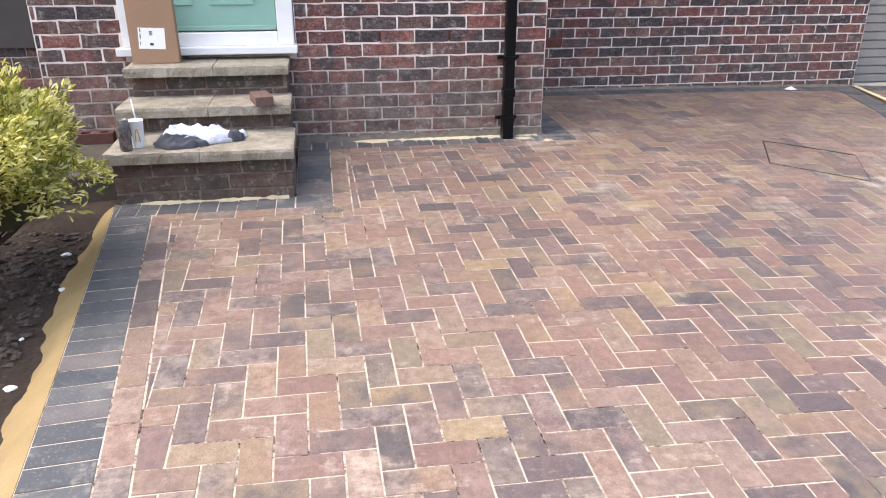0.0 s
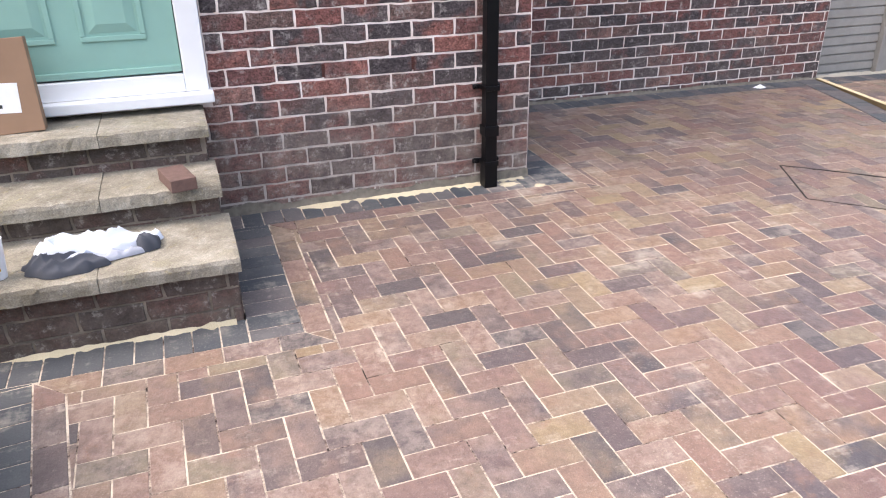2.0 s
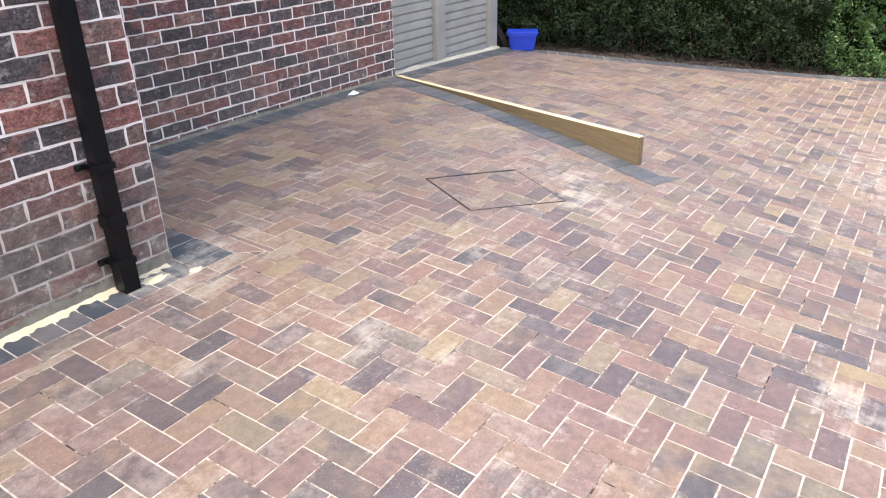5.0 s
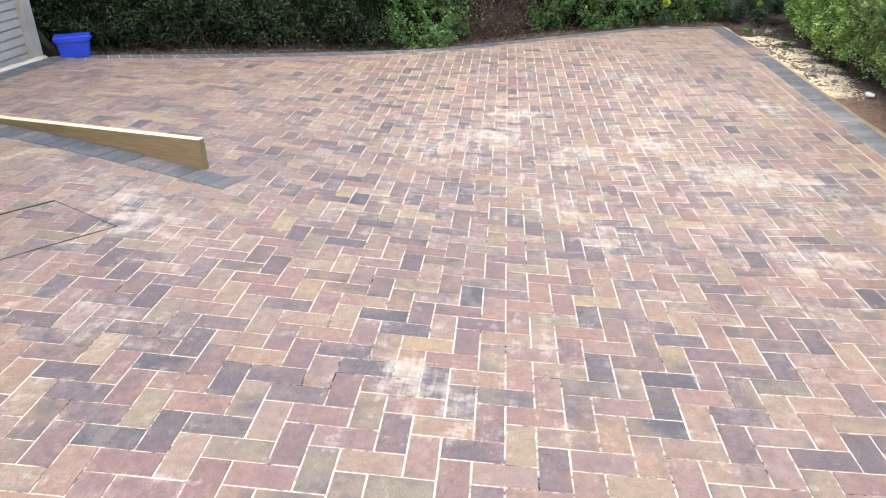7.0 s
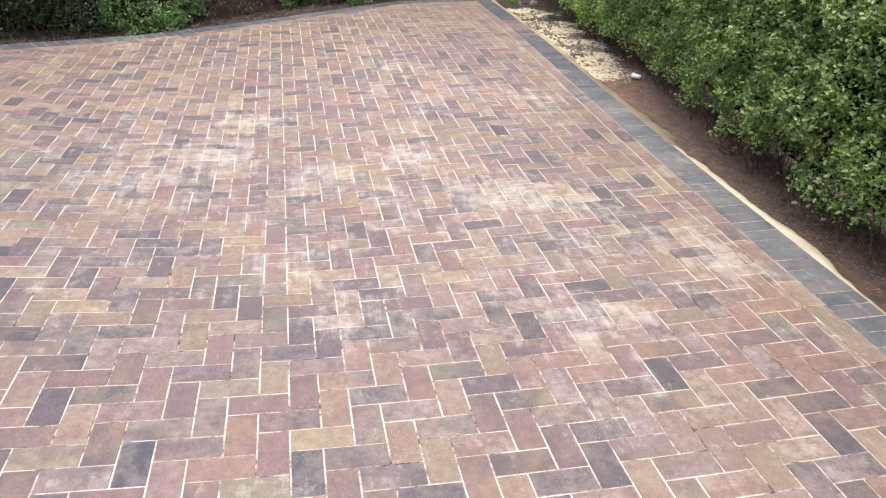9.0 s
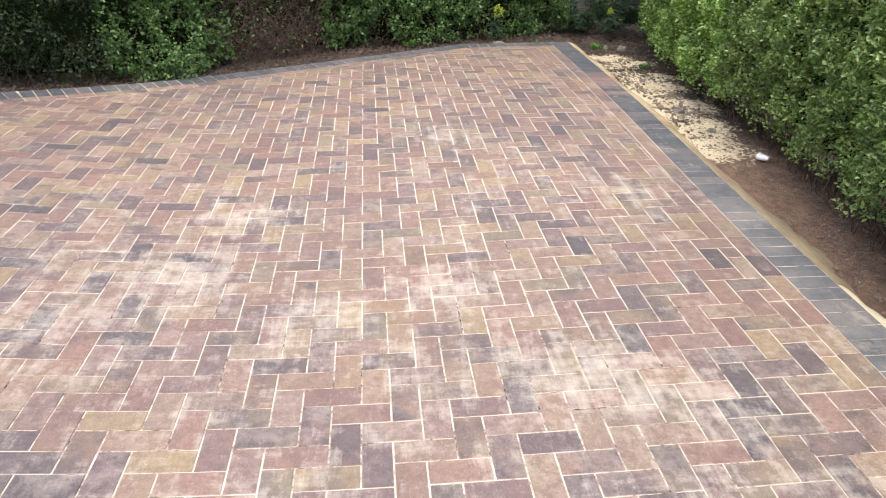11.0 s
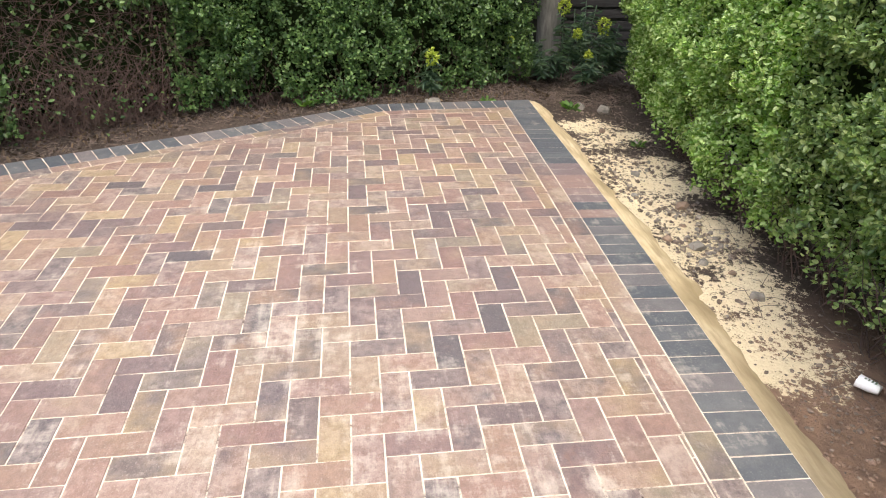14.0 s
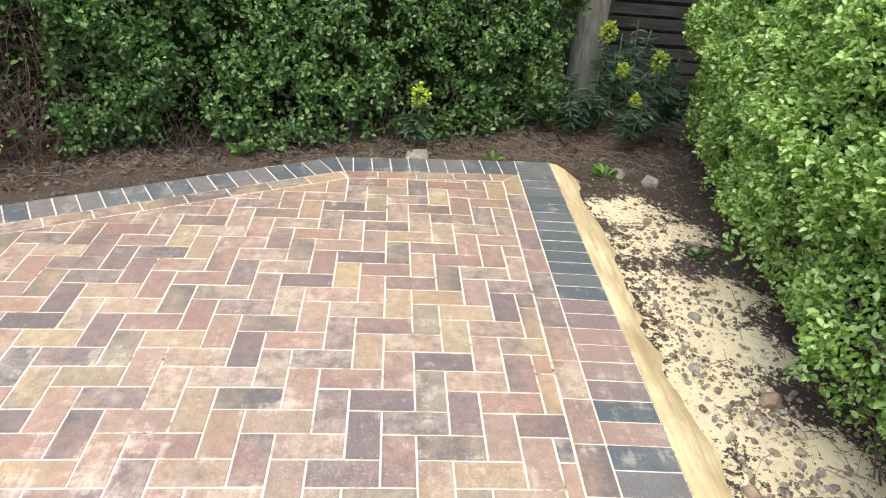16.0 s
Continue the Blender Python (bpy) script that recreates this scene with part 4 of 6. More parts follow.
# ---- cement fillet at the foot of the walls ----
def fillet(name, x0, x1, y, depth, rise, material, label, seed=0.0, base=-0.004, category="fillet", ragged=0.5):
    n = int((x1 - x0) / 0.012)
    vs, fs = [], []
    for i in range(n + 1):
        x = x0 + (x1 - x0) * i / n
        k = 1.0 + ragged * noise.noise(Vector((x * 5 + seed, 0, 0))) + ragged * 0.6 * noise.noise(Vector((x * 23 + seed, 4, 0)))
        k = max(k, 0.12)
        for q, r in ((0.0, 1.0), (0.22, 0.72), (0.6, 0.3), (1.0, 0.0)):
            yy = y - depth * q * k
            vs.append((x, yy, ground(x, yy) + base + rise * r * k))
    for i in range(n):
        for j in range(3):
            fs.append((i * 4 + j, i * 4 + j + 1, i * 4 + j + 5, i * 4 + j + 4))
    return tagged(raw(name, vs, fs, material, smooth=True), label, category)


CEMENT = plain("old_cement", (0.17, 0.15, 0.12), 0.9, vary=0.3, scale=20, bump=0.4)
fillet("cement_fillet", -0.02, 1.66, 4.906, 0.012, 0.045, CEMENT, "grey cement fillet along the foot of the wall", base=0.0)
fillet("sand_drift", 0.30, 1.62, 4.893, 0.055, 0.008, LOOSE, "pale kiln sand swept against the wall", 3.0, -0.002, "sand", 1.5)
fillet("sand_drift", -0.90, -0.06, 3.884, 0.028, 0.012, LOOSE, "pale kiln sand swept against the bottom step", 9.0, -0.003, "sand", 1.6)
fillet("cement_fillet", 1.68, 5.12, 6.32, 0.012, 0.022, CEMENT, "grey cement fillet along the foot of the wall", 5.0, 0.0)
fillet("sand_drift", 5.18, 7.05, 6.392, 0.035, 0.022, sand_material("pale_mortar", (0.44, 0.40, 0.33)), "pale mortar haunch at the foot of the garage", 7.0, 0.0, "mortar", 0.5)


def sand_heap(x, y, rx, ry, h, seed, label, material=None):
    bm = bmesh.new()
    n, m = 30, 7
    c = bm.verts.new((x, y, ground(x, y) + h))
    prev = None
    for j in range(1, m + 1):
        t = j / m
        ring = []
        for i in range(n):
            a = 2 * math.pi * i / n
            e = 1 + 0.55 * noise.noise(Vector((math.cos(a) * 2.2 + seed, math.sin(a) * 2.2, 0)))
            px, py = x + rx * t * e * math.cos(a), y + ry * t * e * math.sin(a)
            ring.append(bm.verts.new((px, py, ground(px, py) - 0.004 + (h + 0.004) * (1 - t) ** 1.3)))
        for i in range(n):
            if prev:
                bm.faces.new((prev[i], ring[i], ring[(i + 1) % n], prev[(i + 1) % n]))
            else:
                bm.faces.new((c, ring[i], ring[(i + 1) % n]))
        prev = ring
    return tagged(part("sand_heap", bm, material or LOOSE, smooth=True), label, "sand")


sand_heap(1.50, 4.82, 0.10, 0.05, 0.010, 2.0, "pale sand spilt at the foot of the downpipe")
sand_heap(1.66, 4.75, 0.07, 0.045, 0.007, 5.0, "pale sand spilt at the corner of the wall")
sand_heap(4.40, 6.19, 0.065, 0.04, 0.03, 8.0, "small lump of pale mortar lying on the edging", PAPER)

# ---- inspection cover let into the paving ----
cover = thing("inspection_cover", "recessed inspection cover filled with paving blocks, thin metal edge", "manhole cover")
CORNERS = [Vector((3.165, 4.581)), Vector((3.660, 4.268)), Vector((3.443, 3.825)), Vector((2.955, 4.141))]
STEEL = plain("dark_steel", (0.03, 0.026, 0.024), 0.6, 0.6, vary=0.4)
for i in range(4):
    a, b = CORNERS[i], CORNERS[(i + 1) % 4]
    v = (b - a).normalized()
    nn = Vector((-v.y, v.x)) * (0.0048 if i in (0, 3) else 0.0007)
    bm = bmesh.new()
    k = 12
    rows = []
    for s in range(k + 1):
        p = a + (b - a) * (s / k)
        rows.append([bm.verts.new((q.x, q.y, ground(q.x, q.y) + dz)) for q, dz in ((p - nn, -0.01), (p - nn, 0.0035), (p + nn, 0.0035), (p + nn, -0.01))])
    for r, q in zip(rows, rows[1:]):
        for j in range(3):
            bm.faces.new((r[j], r[j + 1], q[j + 1], q[j]))
    bmesh.ops.recalc_face_normals(bm, faces=bm.faces)
    part("edge_strip", bm, STEEL, cover)

# ---- garage of concrete panels ----
garage = thing("garage", "pale grey concrete panel garage with upright posts", "garage", (0, 0, 0))
PANELS = [(5.14, 5.885), (6.045, 6.875)]
for x0, x1 in PANELS:
    z = 0.02
    row = 0
    while z < 2.2:
        bm = bmesh.new()
        h = 0.078
        # each board is splayed like weatherboarding
        ys = ((6.456, z), (6.441, z + 0.006), (6.445, z + h - 0.014), (6.454, z + h - 0.007), (6.458, z + h), (6.50, z + h), (6.50, z))
        ends = [[bm.verts.new((x, y, zz)) for y, zz in ys] for x in (x0, x1)]
        bm.faces.new(ends[0])
        bm.faces.new(ends[1][::-1])
        for i in range(len(ys)):
            bm.faces.new((ends[0][i], ends[1][i], ends[1][(i + 1) % len(ys)], ends[0][(i + 1) % len(ys)]))
        bmesh.ops.recalc_face_normals(bm, faces=bm.faces)
        part("panel", bm, CONCRETE, garage)
        z += h + 0.001
        row += 1
for x0, x1 in ((5.888, 6.042), (6.878, 7.03)):
    bm = bmesh.new()
    box(bm, x0, x1, 6.395, 6.52, 0.0, 2.25, 0.008)
    part("post", bm, CONCRETE, garage)
bm = bmesh.new()
box(bm, 5.14, 7.05, 6.53, 9.0, 0.0, 2.25)
part("shell", bm, CONCRETE, garage)
bm = bmesh.new()
box(bm, 5.10, 7.10, 6.36, 9.05, 2.26, 2.34)
part("roof", bm, plain("roof_sheet", (0.2, 0.2, 0.2), 0.9), garage)

# ---- board on edge ----
board = thing("timber_board", "treated timber board standing on edge across the drive", "board", (5.10, 6.30, 0), math.degrees(math.atan2(3.766 - 6.30, 4.368 - 5.10)))
L = 2.64
FALL = 0.2905 - ground(5.08, 6.2) - 0.014
bm = bmesh.new()
vs = box(bm, 0, L, -0.0, 0.05, -0.02, 0.288, 0.0025)
for v in bm.verts:
    v.co.z += -FALL * (1 - v.co.x / L) + (0.06 * v.co.x / L if v.co.z < 0.1 else 0)
part("plank", bm, TIMBER, board)
# top strip in a much paler wood colour than the plank's sides
bm = bmesh.new()
box(bm, 0.002, L - 0.003, 0.002, 0.048, 0.2885, 0.2905)
for v in bm.verts:
    v.co.z += -FALL * (1 - v.co.x / L)
part("pale_edge", bm, PALE, board, "pale top edge")

# ---- blue recycling box ----
bin_box = thing("recycling_box", "blue plastic recycling box standing by the garage", "recycling box", (7.19, 6.17, ground(7.19, 6.17) - 0.002), -62)
bm = bmesh.new()
rings = []
for w, d, z, r in ((0.165, 0.115, 0.0, 0.03), (0.172, 0.122, 0.012, 0.035), (0.20, 0.145, 0.235, 0.04), (0.214, 0.159, 0.238, 0.045), (0.216, 0.161, 0.285, 0.045), (0.206, 0.151, 0.287, 0.042), (0.196, 0.141, 0.24, 0.04), (0.165, 0.115, 0.014, 0.03)):
    ring = []
    for sx, sy, a0 in ((1, 1, 0), (-1, 1, 90), (-1, -1, 180), (1, -1, 270)):
        for a in (0, 30, 60, 90):
            t = math.radians(a0 + a)
            ring.append(bm.verts.new((sx * (w - r) + r * math.cos(t), sy * (d - r) + r * math.sin(t), z)))
    rings.append(ring)
for a, b in zip(rings, rings[1:]):
    for i in range(16):
        bm.faces.new((a[i], a[(i + 1) % 16], b[(i + 1) % 16], b[i]))
bm.faces.new(rings[0][::-1])
bm.faces.new(rings[-1])
part("tub", bm, BLUE, bin_box)
bm = bmesh.new()
box(bm, -0.219, 0.219, -0.164, 0.164, 0.2875, 0.30, 0.005)
box(bm, -0.18, 0.18, -0.125, 0.125, 0.3005, 0.308, 0.003)
part("lid", bm, BLUE, bin_box)
for sx in (-1, 1):
    bm = bmesh.new()
    box(bm, sx * 0.219 - 0.012, sx * 0.219 + 0.012, -0.06, 0.06, 0.245, 0.272, 0.004)
    part("handle", bm, BLUE, bin_box)
for child in bin_box.children:
    child.data.transform(Matrix.Diagonal((0.75, 0.75, 0.66, 1)))
for i in range(2):
    bm = bmesh.new()
    box(bm, -0.35, 0.35, -0.008, 0.008, -0.03, 0.03, 0.002)
    plank = tagged(part("old_board", bm, DARKWOOD), "old weathered board leaning behind the recycling box", "board")
    plank.matrix_world = pose(7.09 + 0.03 * i, 6.42 + 0.06 * i, 0.36, 0, 60 + 8 * i, -35)


# ---- haunching beside the edging ----
def haunch(name, a, b, width, drop, label, seed, bulge=0.3, material=None):
    """A trowelled strip of sand mortar falling away from the edging."""
    a, b = Vector(a), Vector(b)
    v = (b - a).normalized()
    nn = Vector((v.y, -v.x))
    n = int((b - a).length / 0.035)
    vs, fs = [], []
    prof = ((0.0, -0.006), (0.2, -0.006 - 0.12 * drop), (0.42, -0.36 * drop), (0.62, -0.6 * drop), (0.82, -0.86 * drop), (1.0, -drop), (1.08, -drop - 0.03))
    for i in range(n + 1):
        p = a + v * ((b - a).length * i / n)
        k = 1 + bulge * noise.noise(Vector((p.x * 1.6 + seed, p.y * 1.6, 0))) + 0.12 * noise.noise(Vector((p.x * 8 + seed, p.y * 8, 1)))
        for q, dz in prof:
            pt = p + nn * (0.004 + width * q * k)
            wob = 0.009 * noise.noise(Vector((pt.x * 14, pt.y * 14, seed))) if q > 0.1 else 0
            vs.append((pt.x, pt.y, ground(pt.x, pt.y) + dz + wob))
    m = len(prof)
    for i in range(n):
        for j in range(m - 1):
            fs.append((i * m + j, i * m + j + 1, (i + 1) * m + j + 1, (i + 1) * m + j))
    return tagged(raw(name, vs, fs, material or (HAUNCH if width > 0.1 else LOOSE), smooth=True), label, "mortar")


SPLIT = tuple(Vector(PLAN[2]).lerp(Vector(PLAN[3]), 0.62))
haunch("mortar_haunch", PLAN[3], PLAN[4], 0.215, 0.12, "trowelled yellow sand mortar along the charcoal edging by the hedge", 1.0)
haunch("mortar_haunch", SPLIT, (PLAN[3][0] + 0.012, PLAN[3][1]), 0.215, 0.12, "damp trowelled sand mortar continuing along the charcoal edging", 1.0)
haunch("mortar_strip", PLAN[2], SPLIT, 0.08, 0.035, "thin ragged strip of pale mortar along the charcoal edging", 4.0, 0.7)
haunch("mortar_haunch", PLAN[16], (PLAN[0][0], PLAN[0][1]), 0.15, 0.11, "trowelled ochre sand mortar along the charcoal edging by the shrub bed", 6.0, 0.3, OCHRE)
for i in (4, 5, 6, 7, 8):
    haunch("mortar_strip", PLAN[i], PLAN[i + 1], 0.028, 0.03, "thin strip of pale mortar behind the back edging", 11.0 + i, 0.6)


# ---- foliage ----
def leaves(name, at, out, length, material, parent, width=0.5, label="", droop=0.0, spread=0.9, fold=0.25):
    """Single folded leaves at many places, each turned at random about its outward way."""
    n = len(at)
    at = np.asarray(at, float)
    d = np.asarray(out, float) + rng.normal(0, spread, (n, 3)) * 0.75
    d[:, 2] += 0.25 - droop
    d /= np.linalg.norm(d, axis=1)[:, None]
    # the face of a leaf looks outwards and up rather than sideways
    want = np.asarray(out, float) * 0.9 + np.array([0, 0, 0.75])
    r = want + rng.normal(0, 0.55, (n, 3))
    s = np.cross(d, r)
    s /= np.linalg.norm(s, axis=1)[:, None]
    u = np.cross(s, d)
    flip = (u * want).sum(1) < 0
    u[flip] *= -1
    s[flip] *= -1
    L = length * rng.uniform(0.65, 1.25, n)[:, None]
    W = L * width * rng.uniform(0.85, 1.15, n)[:, None]
    v = np.empty((n, 6, 3))
    v[:, 0] = at
    v[:, 1] = at + d * L * 0.35 + s * W * 0.46 + u * W * fold
    v[:, 2] = at + d * L * 0.74 + s * W * 0.36 + u * W * fold * 0.6
    v[:, 3] = at + d * L - u * L * 0.10
    v[:, 4] = at + d * L * 0.74 - s * W * 0.36 + u * W * fold * 0.6
    v[:, 5] = at + d * L * 0.35 - s * W * 0.46 + u * W * fold
    me = bpy.data.meshes.new(name)
    me.vertices.add(n * 6)
    me.vertices.foreach_set("co", v.ravel())
    idx = np.array([0, 1, 2, 3, 0, 3, 4, 5]) + (np.arange(n) * 6)[:, None]
    me.loops.add(n * 8)
    me.loops.foreach_set("vertex_index", idx.ravel().astype(np.int32))
    me.polygons.add(n * 2)
    me.polygons.foreach_set("loop_start", (np.arange(n * 2) * 4).astype(np.int32))
    me.update(calc_edges=True)
    ob = link(name, me, material, parent, label)
    return tagged(ob, kind="stuff")


def along(line, s):
    """A place and outward way at s metres along a line of points."""
    for a, b in zip(line, line[1:]):
        l = math.dist(a, b)
        if s <= l or b is line[-1]:
            t = min(s / l, 1)
            dx, dy = (b[0] - a[0]) / l, (b[1] - a[1]) / l
            return a[0] + dx * s if s <= l else b[0], a[1] + dy * s if s <= l else b[1], -dy, dx
        s -= l


def hedge(name, label, line, side, height, count, leaf, length, foot, material_core, bare=(), twigs=300, thin_low=0.25, depth=0.06, lush=0.16, swell=(), gap=-0.42):
    """A clipped hedge behind a line: a dark sheet for inner shade, twigs, and a skin of single leaves in clumps."""
    ob = thing(name, label, "hedge")
    total = sum(math.dist(a, b) for a, b in zip(line, line[1:]))
    # lumpy near-black sheet well behind the leaves, added for the shade between them
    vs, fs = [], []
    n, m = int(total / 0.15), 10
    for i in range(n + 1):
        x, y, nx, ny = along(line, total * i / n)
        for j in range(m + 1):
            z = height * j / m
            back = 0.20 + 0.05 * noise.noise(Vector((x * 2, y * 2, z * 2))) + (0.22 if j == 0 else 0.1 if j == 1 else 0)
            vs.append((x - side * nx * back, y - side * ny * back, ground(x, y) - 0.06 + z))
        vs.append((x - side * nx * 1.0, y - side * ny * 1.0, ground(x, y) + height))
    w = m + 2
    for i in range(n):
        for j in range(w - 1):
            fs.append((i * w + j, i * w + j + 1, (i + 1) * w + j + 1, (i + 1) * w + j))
    raw("shade_core", vs, fs, material_core, ob, "added dark sheet for the shade inside the hedge", True)
    at, out = [], []
    tries = 0
    while len(at) < count and tries < count * 6:
        tries += 1
        s, z = rng.uniform(0, total), rng.uniform(0.0, 1.0) ** 0.9 * height
        x, y, nx, ny = along(line, s)
        p = Vector((x, y, z))
        clump = noise.noise(p * 3.1) * 0.55 + noise.noise(p * 7.0) * 0.45 + noise.noise(p * 16.0) * 0.35
        if z < foot + 0.12 * noise.noise(Vector((x * 3, y * 3, 5))):
            continue
        if z < thin_low + foot and rng.random() > 0.25 + 0.75 * (z - foot) / thin_low:
            continue
        if any(a < s < b and z < c * (0.8 + 0.5 * noise.noise(p * 2)) and rng.random() > 0.06 for a, b, c in bare):
            continue
        if clump < gap and rng.random() < 0.85:
            continue
        push = lush * clump + 0.10 * math.sin(min(z / height, 1) * math.pi) - abs(rng.normal(0, depth))
        for a, w, k, top in swell:
            push += k * math.exp(-((s - a) / w) ** 2) * max(0, 1 - (z / top) ** 2)
        g = ground(x, y) - 0.05
        at.append((x + side * nx * push, y + side * ny * push, g + z + rng.normal(0, 0.01)))
        out.append((side * nx, side * ny, 0.15))
    leaves("leaves", at, out, length, leaf, ob, 0.66, spread=1.15)
    bm = bmesh.new()
    for i in range(twigs):
        s = rng.uniform(0.0, total)
        for a, b, c in bare:
            if i % 2:
                s = rng.uniform(a, b)
        x, y, nx, ny = along(line, s)
        back = rng.uniform(0.02, 0.22)
        p = Vector((x - side * nx * back, y - side * ny * back, ground(x, y) - 0.08))
        way = Vector((side * nx * rng.normal(0.05, 0.3) + rng.normal(0, 0.35), side * ny * rng.normal(0.05, 0.3) + rng.normal(0, 0.35), 1)).normalized()
        pts = [p]
        for k in range(5):
            way = (way + Vector(rng.normal(0, 0.28, 3))).normalized()
            p = p + way * rng.uniform(0.06, 0.17)
            off = (p.x - x) * side * nx + (p.y - y) * side * ny
            if off > 0.06:
                p = p - Vector((side * nx, side * ny, 0)) * (off - 0.06)
            pts.append(p)
        tube(bm, pts, (rng.uniform(0.002, 0.0045), 0.001), 4)
    tagged(part("twig_mass", bm, TWIG, ob), kind="stuff")
    return ob


RIGHT_LINE = [(1.712, -1.091), (4.173, -1.111), (5.573, -1.172), (7.187, -1.405), (8.350, -1.445), (9.003, -1.467), (9.997, -1.579), (11.180, -1.792), (11.877, -1.969)]
BACK_LINE = [(6.924, 7.592), (7.442, 6.445), (8.428, 5.130), (9.452, 3.521), (10.159, 2.625), (10.886, 1.742), (11.067, 1.192), (11.283, 0.334), (11.495, -0.401), (11.725, -1.002)]
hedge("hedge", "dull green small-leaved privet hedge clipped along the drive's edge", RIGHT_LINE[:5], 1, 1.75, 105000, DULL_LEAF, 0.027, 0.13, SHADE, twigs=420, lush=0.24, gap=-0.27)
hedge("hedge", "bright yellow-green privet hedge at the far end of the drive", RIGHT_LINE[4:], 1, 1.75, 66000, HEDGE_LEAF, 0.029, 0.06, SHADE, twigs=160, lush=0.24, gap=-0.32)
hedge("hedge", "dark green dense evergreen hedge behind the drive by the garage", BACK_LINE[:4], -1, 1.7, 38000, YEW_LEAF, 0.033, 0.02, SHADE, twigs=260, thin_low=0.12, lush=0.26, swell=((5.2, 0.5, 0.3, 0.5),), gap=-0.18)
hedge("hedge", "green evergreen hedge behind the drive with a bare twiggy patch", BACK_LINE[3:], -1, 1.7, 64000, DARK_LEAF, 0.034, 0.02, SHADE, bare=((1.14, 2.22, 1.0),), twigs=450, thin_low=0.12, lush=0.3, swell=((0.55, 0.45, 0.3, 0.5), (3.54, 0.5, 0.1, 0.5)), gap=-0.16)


# ---- bare, twiggy shrub within the back hedge ----
bare = thing("bare_shrub", "bare brown twiggy shrub gap in the dark hedge", "shrub", (10.26, 2.56, -0.28))
bm = bmesh.new()
inv = bare.matrix_world.inverted()
for i in range(1000):
    x, y, nx, ny = along(BACK_LINE, rng.uniform(5.7, 7.1))
    back = rng.uniform(-0.06, 0.3)
    z = rng.uniform(-0.05, 1.25) ** 1.0
    p = Vector((x + nx * back, y + ny * back, ground(x, y) - 0.06 + max(z, 0)))
    way = Vector((rng.normal(0, 0.8), rng.normal(0, 0.8), rng.normal(0.25, 0.6))).normalized()
    pts = [inv @ p]
    bend = Vector(rng.normal(0, 0.22, 3)) + Vector((0, 0, -0.08))
    for k in range(6):
        way = (way + bend + Vector(rng.normal(0, 0.12, 3))).normalized()
        p = p + way * rng.uniform(0.05, 0.14)
        off = (p.x - x) * -nx + (p.y - y) * -ny
        if off > 0.12:
            p = p + Vector((nx, ny, 0)) * (off - 0.12)
        p.z = max(p.z, ground(x, y) - 0.05)
        pts.append(inv @ p)
    tube(bm, pts, (rng.uniform(0.0013, 0.0035), 0.0008), 4)
tagged(part("twig_mass", bm, TWIG, bare), kind="stuff")
at, out = [], []
for i in range(700):
    x, y, nx, ny = along(BACK_LINE, rng.uniform(5.7, 7.1))
    back = rng.uniform(0.05, 0.3)
    at.append(tuple(inv @ Vector((x + nx * back, y + ny * back, ground(x, y) + rng.uniform(-0.04, 1.3)))))
    out.append((-nx, -ny, 0))
leaves("dead_leaves", at, out, 0.035, leaf_material("withered_leaf", (0.045, 0.028, 0.02), (0.085, 0.05, 0.035), (0.13, 0.085, 0.055), 0.9), bare, 0.5, spread=1.2)


# ---- tree trunk and slatted fence in the far corner ----
tree = thing("tree", "grey-barked tree trunk rising behind the hedge corner", "tree", (12.026, -1.210, -0.33))
bm = bmesh.new()
pts = [(0, 0, 0), (0.005, 0.0, 0.25), (-0.01, 0.015, 0.6), (0.01, 0.0, 1.0), (0.0, -0.03, 1.6), (0.02, -0.06, 2.4), (0.05, -0.08, 3.2)]
tube(bm, pts, (0.115, 0.075), 18)
for v in bm.verts:
    k = 1 + 0.10 * noise.noise(v.co * 9) + (0.25 * max(0, 0.2 - v.co.z) / 0.2)
    v.co.x, v.co.y = v.co.x * k, v.co.y * k
trunk = part("trunk", bm, BARK, tree, smooth=True)
for i, (z, a, r) in enumerate(((1.9, 40, 0.9), (2.3, 160, 1.0), (2.6, 260, 0.9), (2.9, 330, 0.8))):
    bm = bmesh.new()
    c, s = math.cos(radians(a)), math.sin(radians(a))
    tube(bm, [(0.02, -0.05, z), (0.35 * r * c, 0.35 * r * s, z + 0.35), (0.8 * r * c, 0.8 * r * s, z + 0.6), (1.1 * r * c, 1.1 * r * s, z + 1.0)], (0.04, 0.012), 8)
    part("limb", bm, BARK, trunk, smooth=True)
crown = rng.normal(0, 1, (5000, 3))
crown = crown / np.linalg.norm(crown, axis=1)[:, None] * rng.uniform(0.5, 1.0, (5000, 1)) ** 0.5
lump = np.array([1 + 0.5 * noise.noise(Vector(p) * 2.4) for p in crown])[:, None]
leaves("crown", crown * lump * np.array([1.2, 1.2, 0.8]) + np.array([0.1, 0, 3.6]), crown, 0.07, DARK_LEAF, tree, 0.5)

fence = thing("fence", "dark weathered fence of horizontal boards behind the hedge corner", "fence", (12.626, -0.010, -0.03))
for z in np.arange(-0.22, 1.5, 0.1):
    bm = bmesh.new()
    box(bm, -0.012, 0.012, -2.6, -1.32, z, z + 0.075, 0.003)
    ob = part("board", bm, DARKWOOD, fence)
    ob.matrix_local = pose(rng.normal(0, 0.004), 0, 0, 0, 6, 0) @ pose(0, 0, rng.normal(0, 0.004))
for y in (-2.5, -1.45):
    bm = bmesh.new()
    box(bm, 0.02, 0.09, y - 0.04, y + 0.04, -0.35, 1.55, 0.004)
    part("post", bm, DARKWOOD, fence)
# near-black box added to close the view behind hedge and fence
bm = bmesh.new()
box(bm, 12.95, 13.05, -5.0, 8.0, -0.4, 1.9)
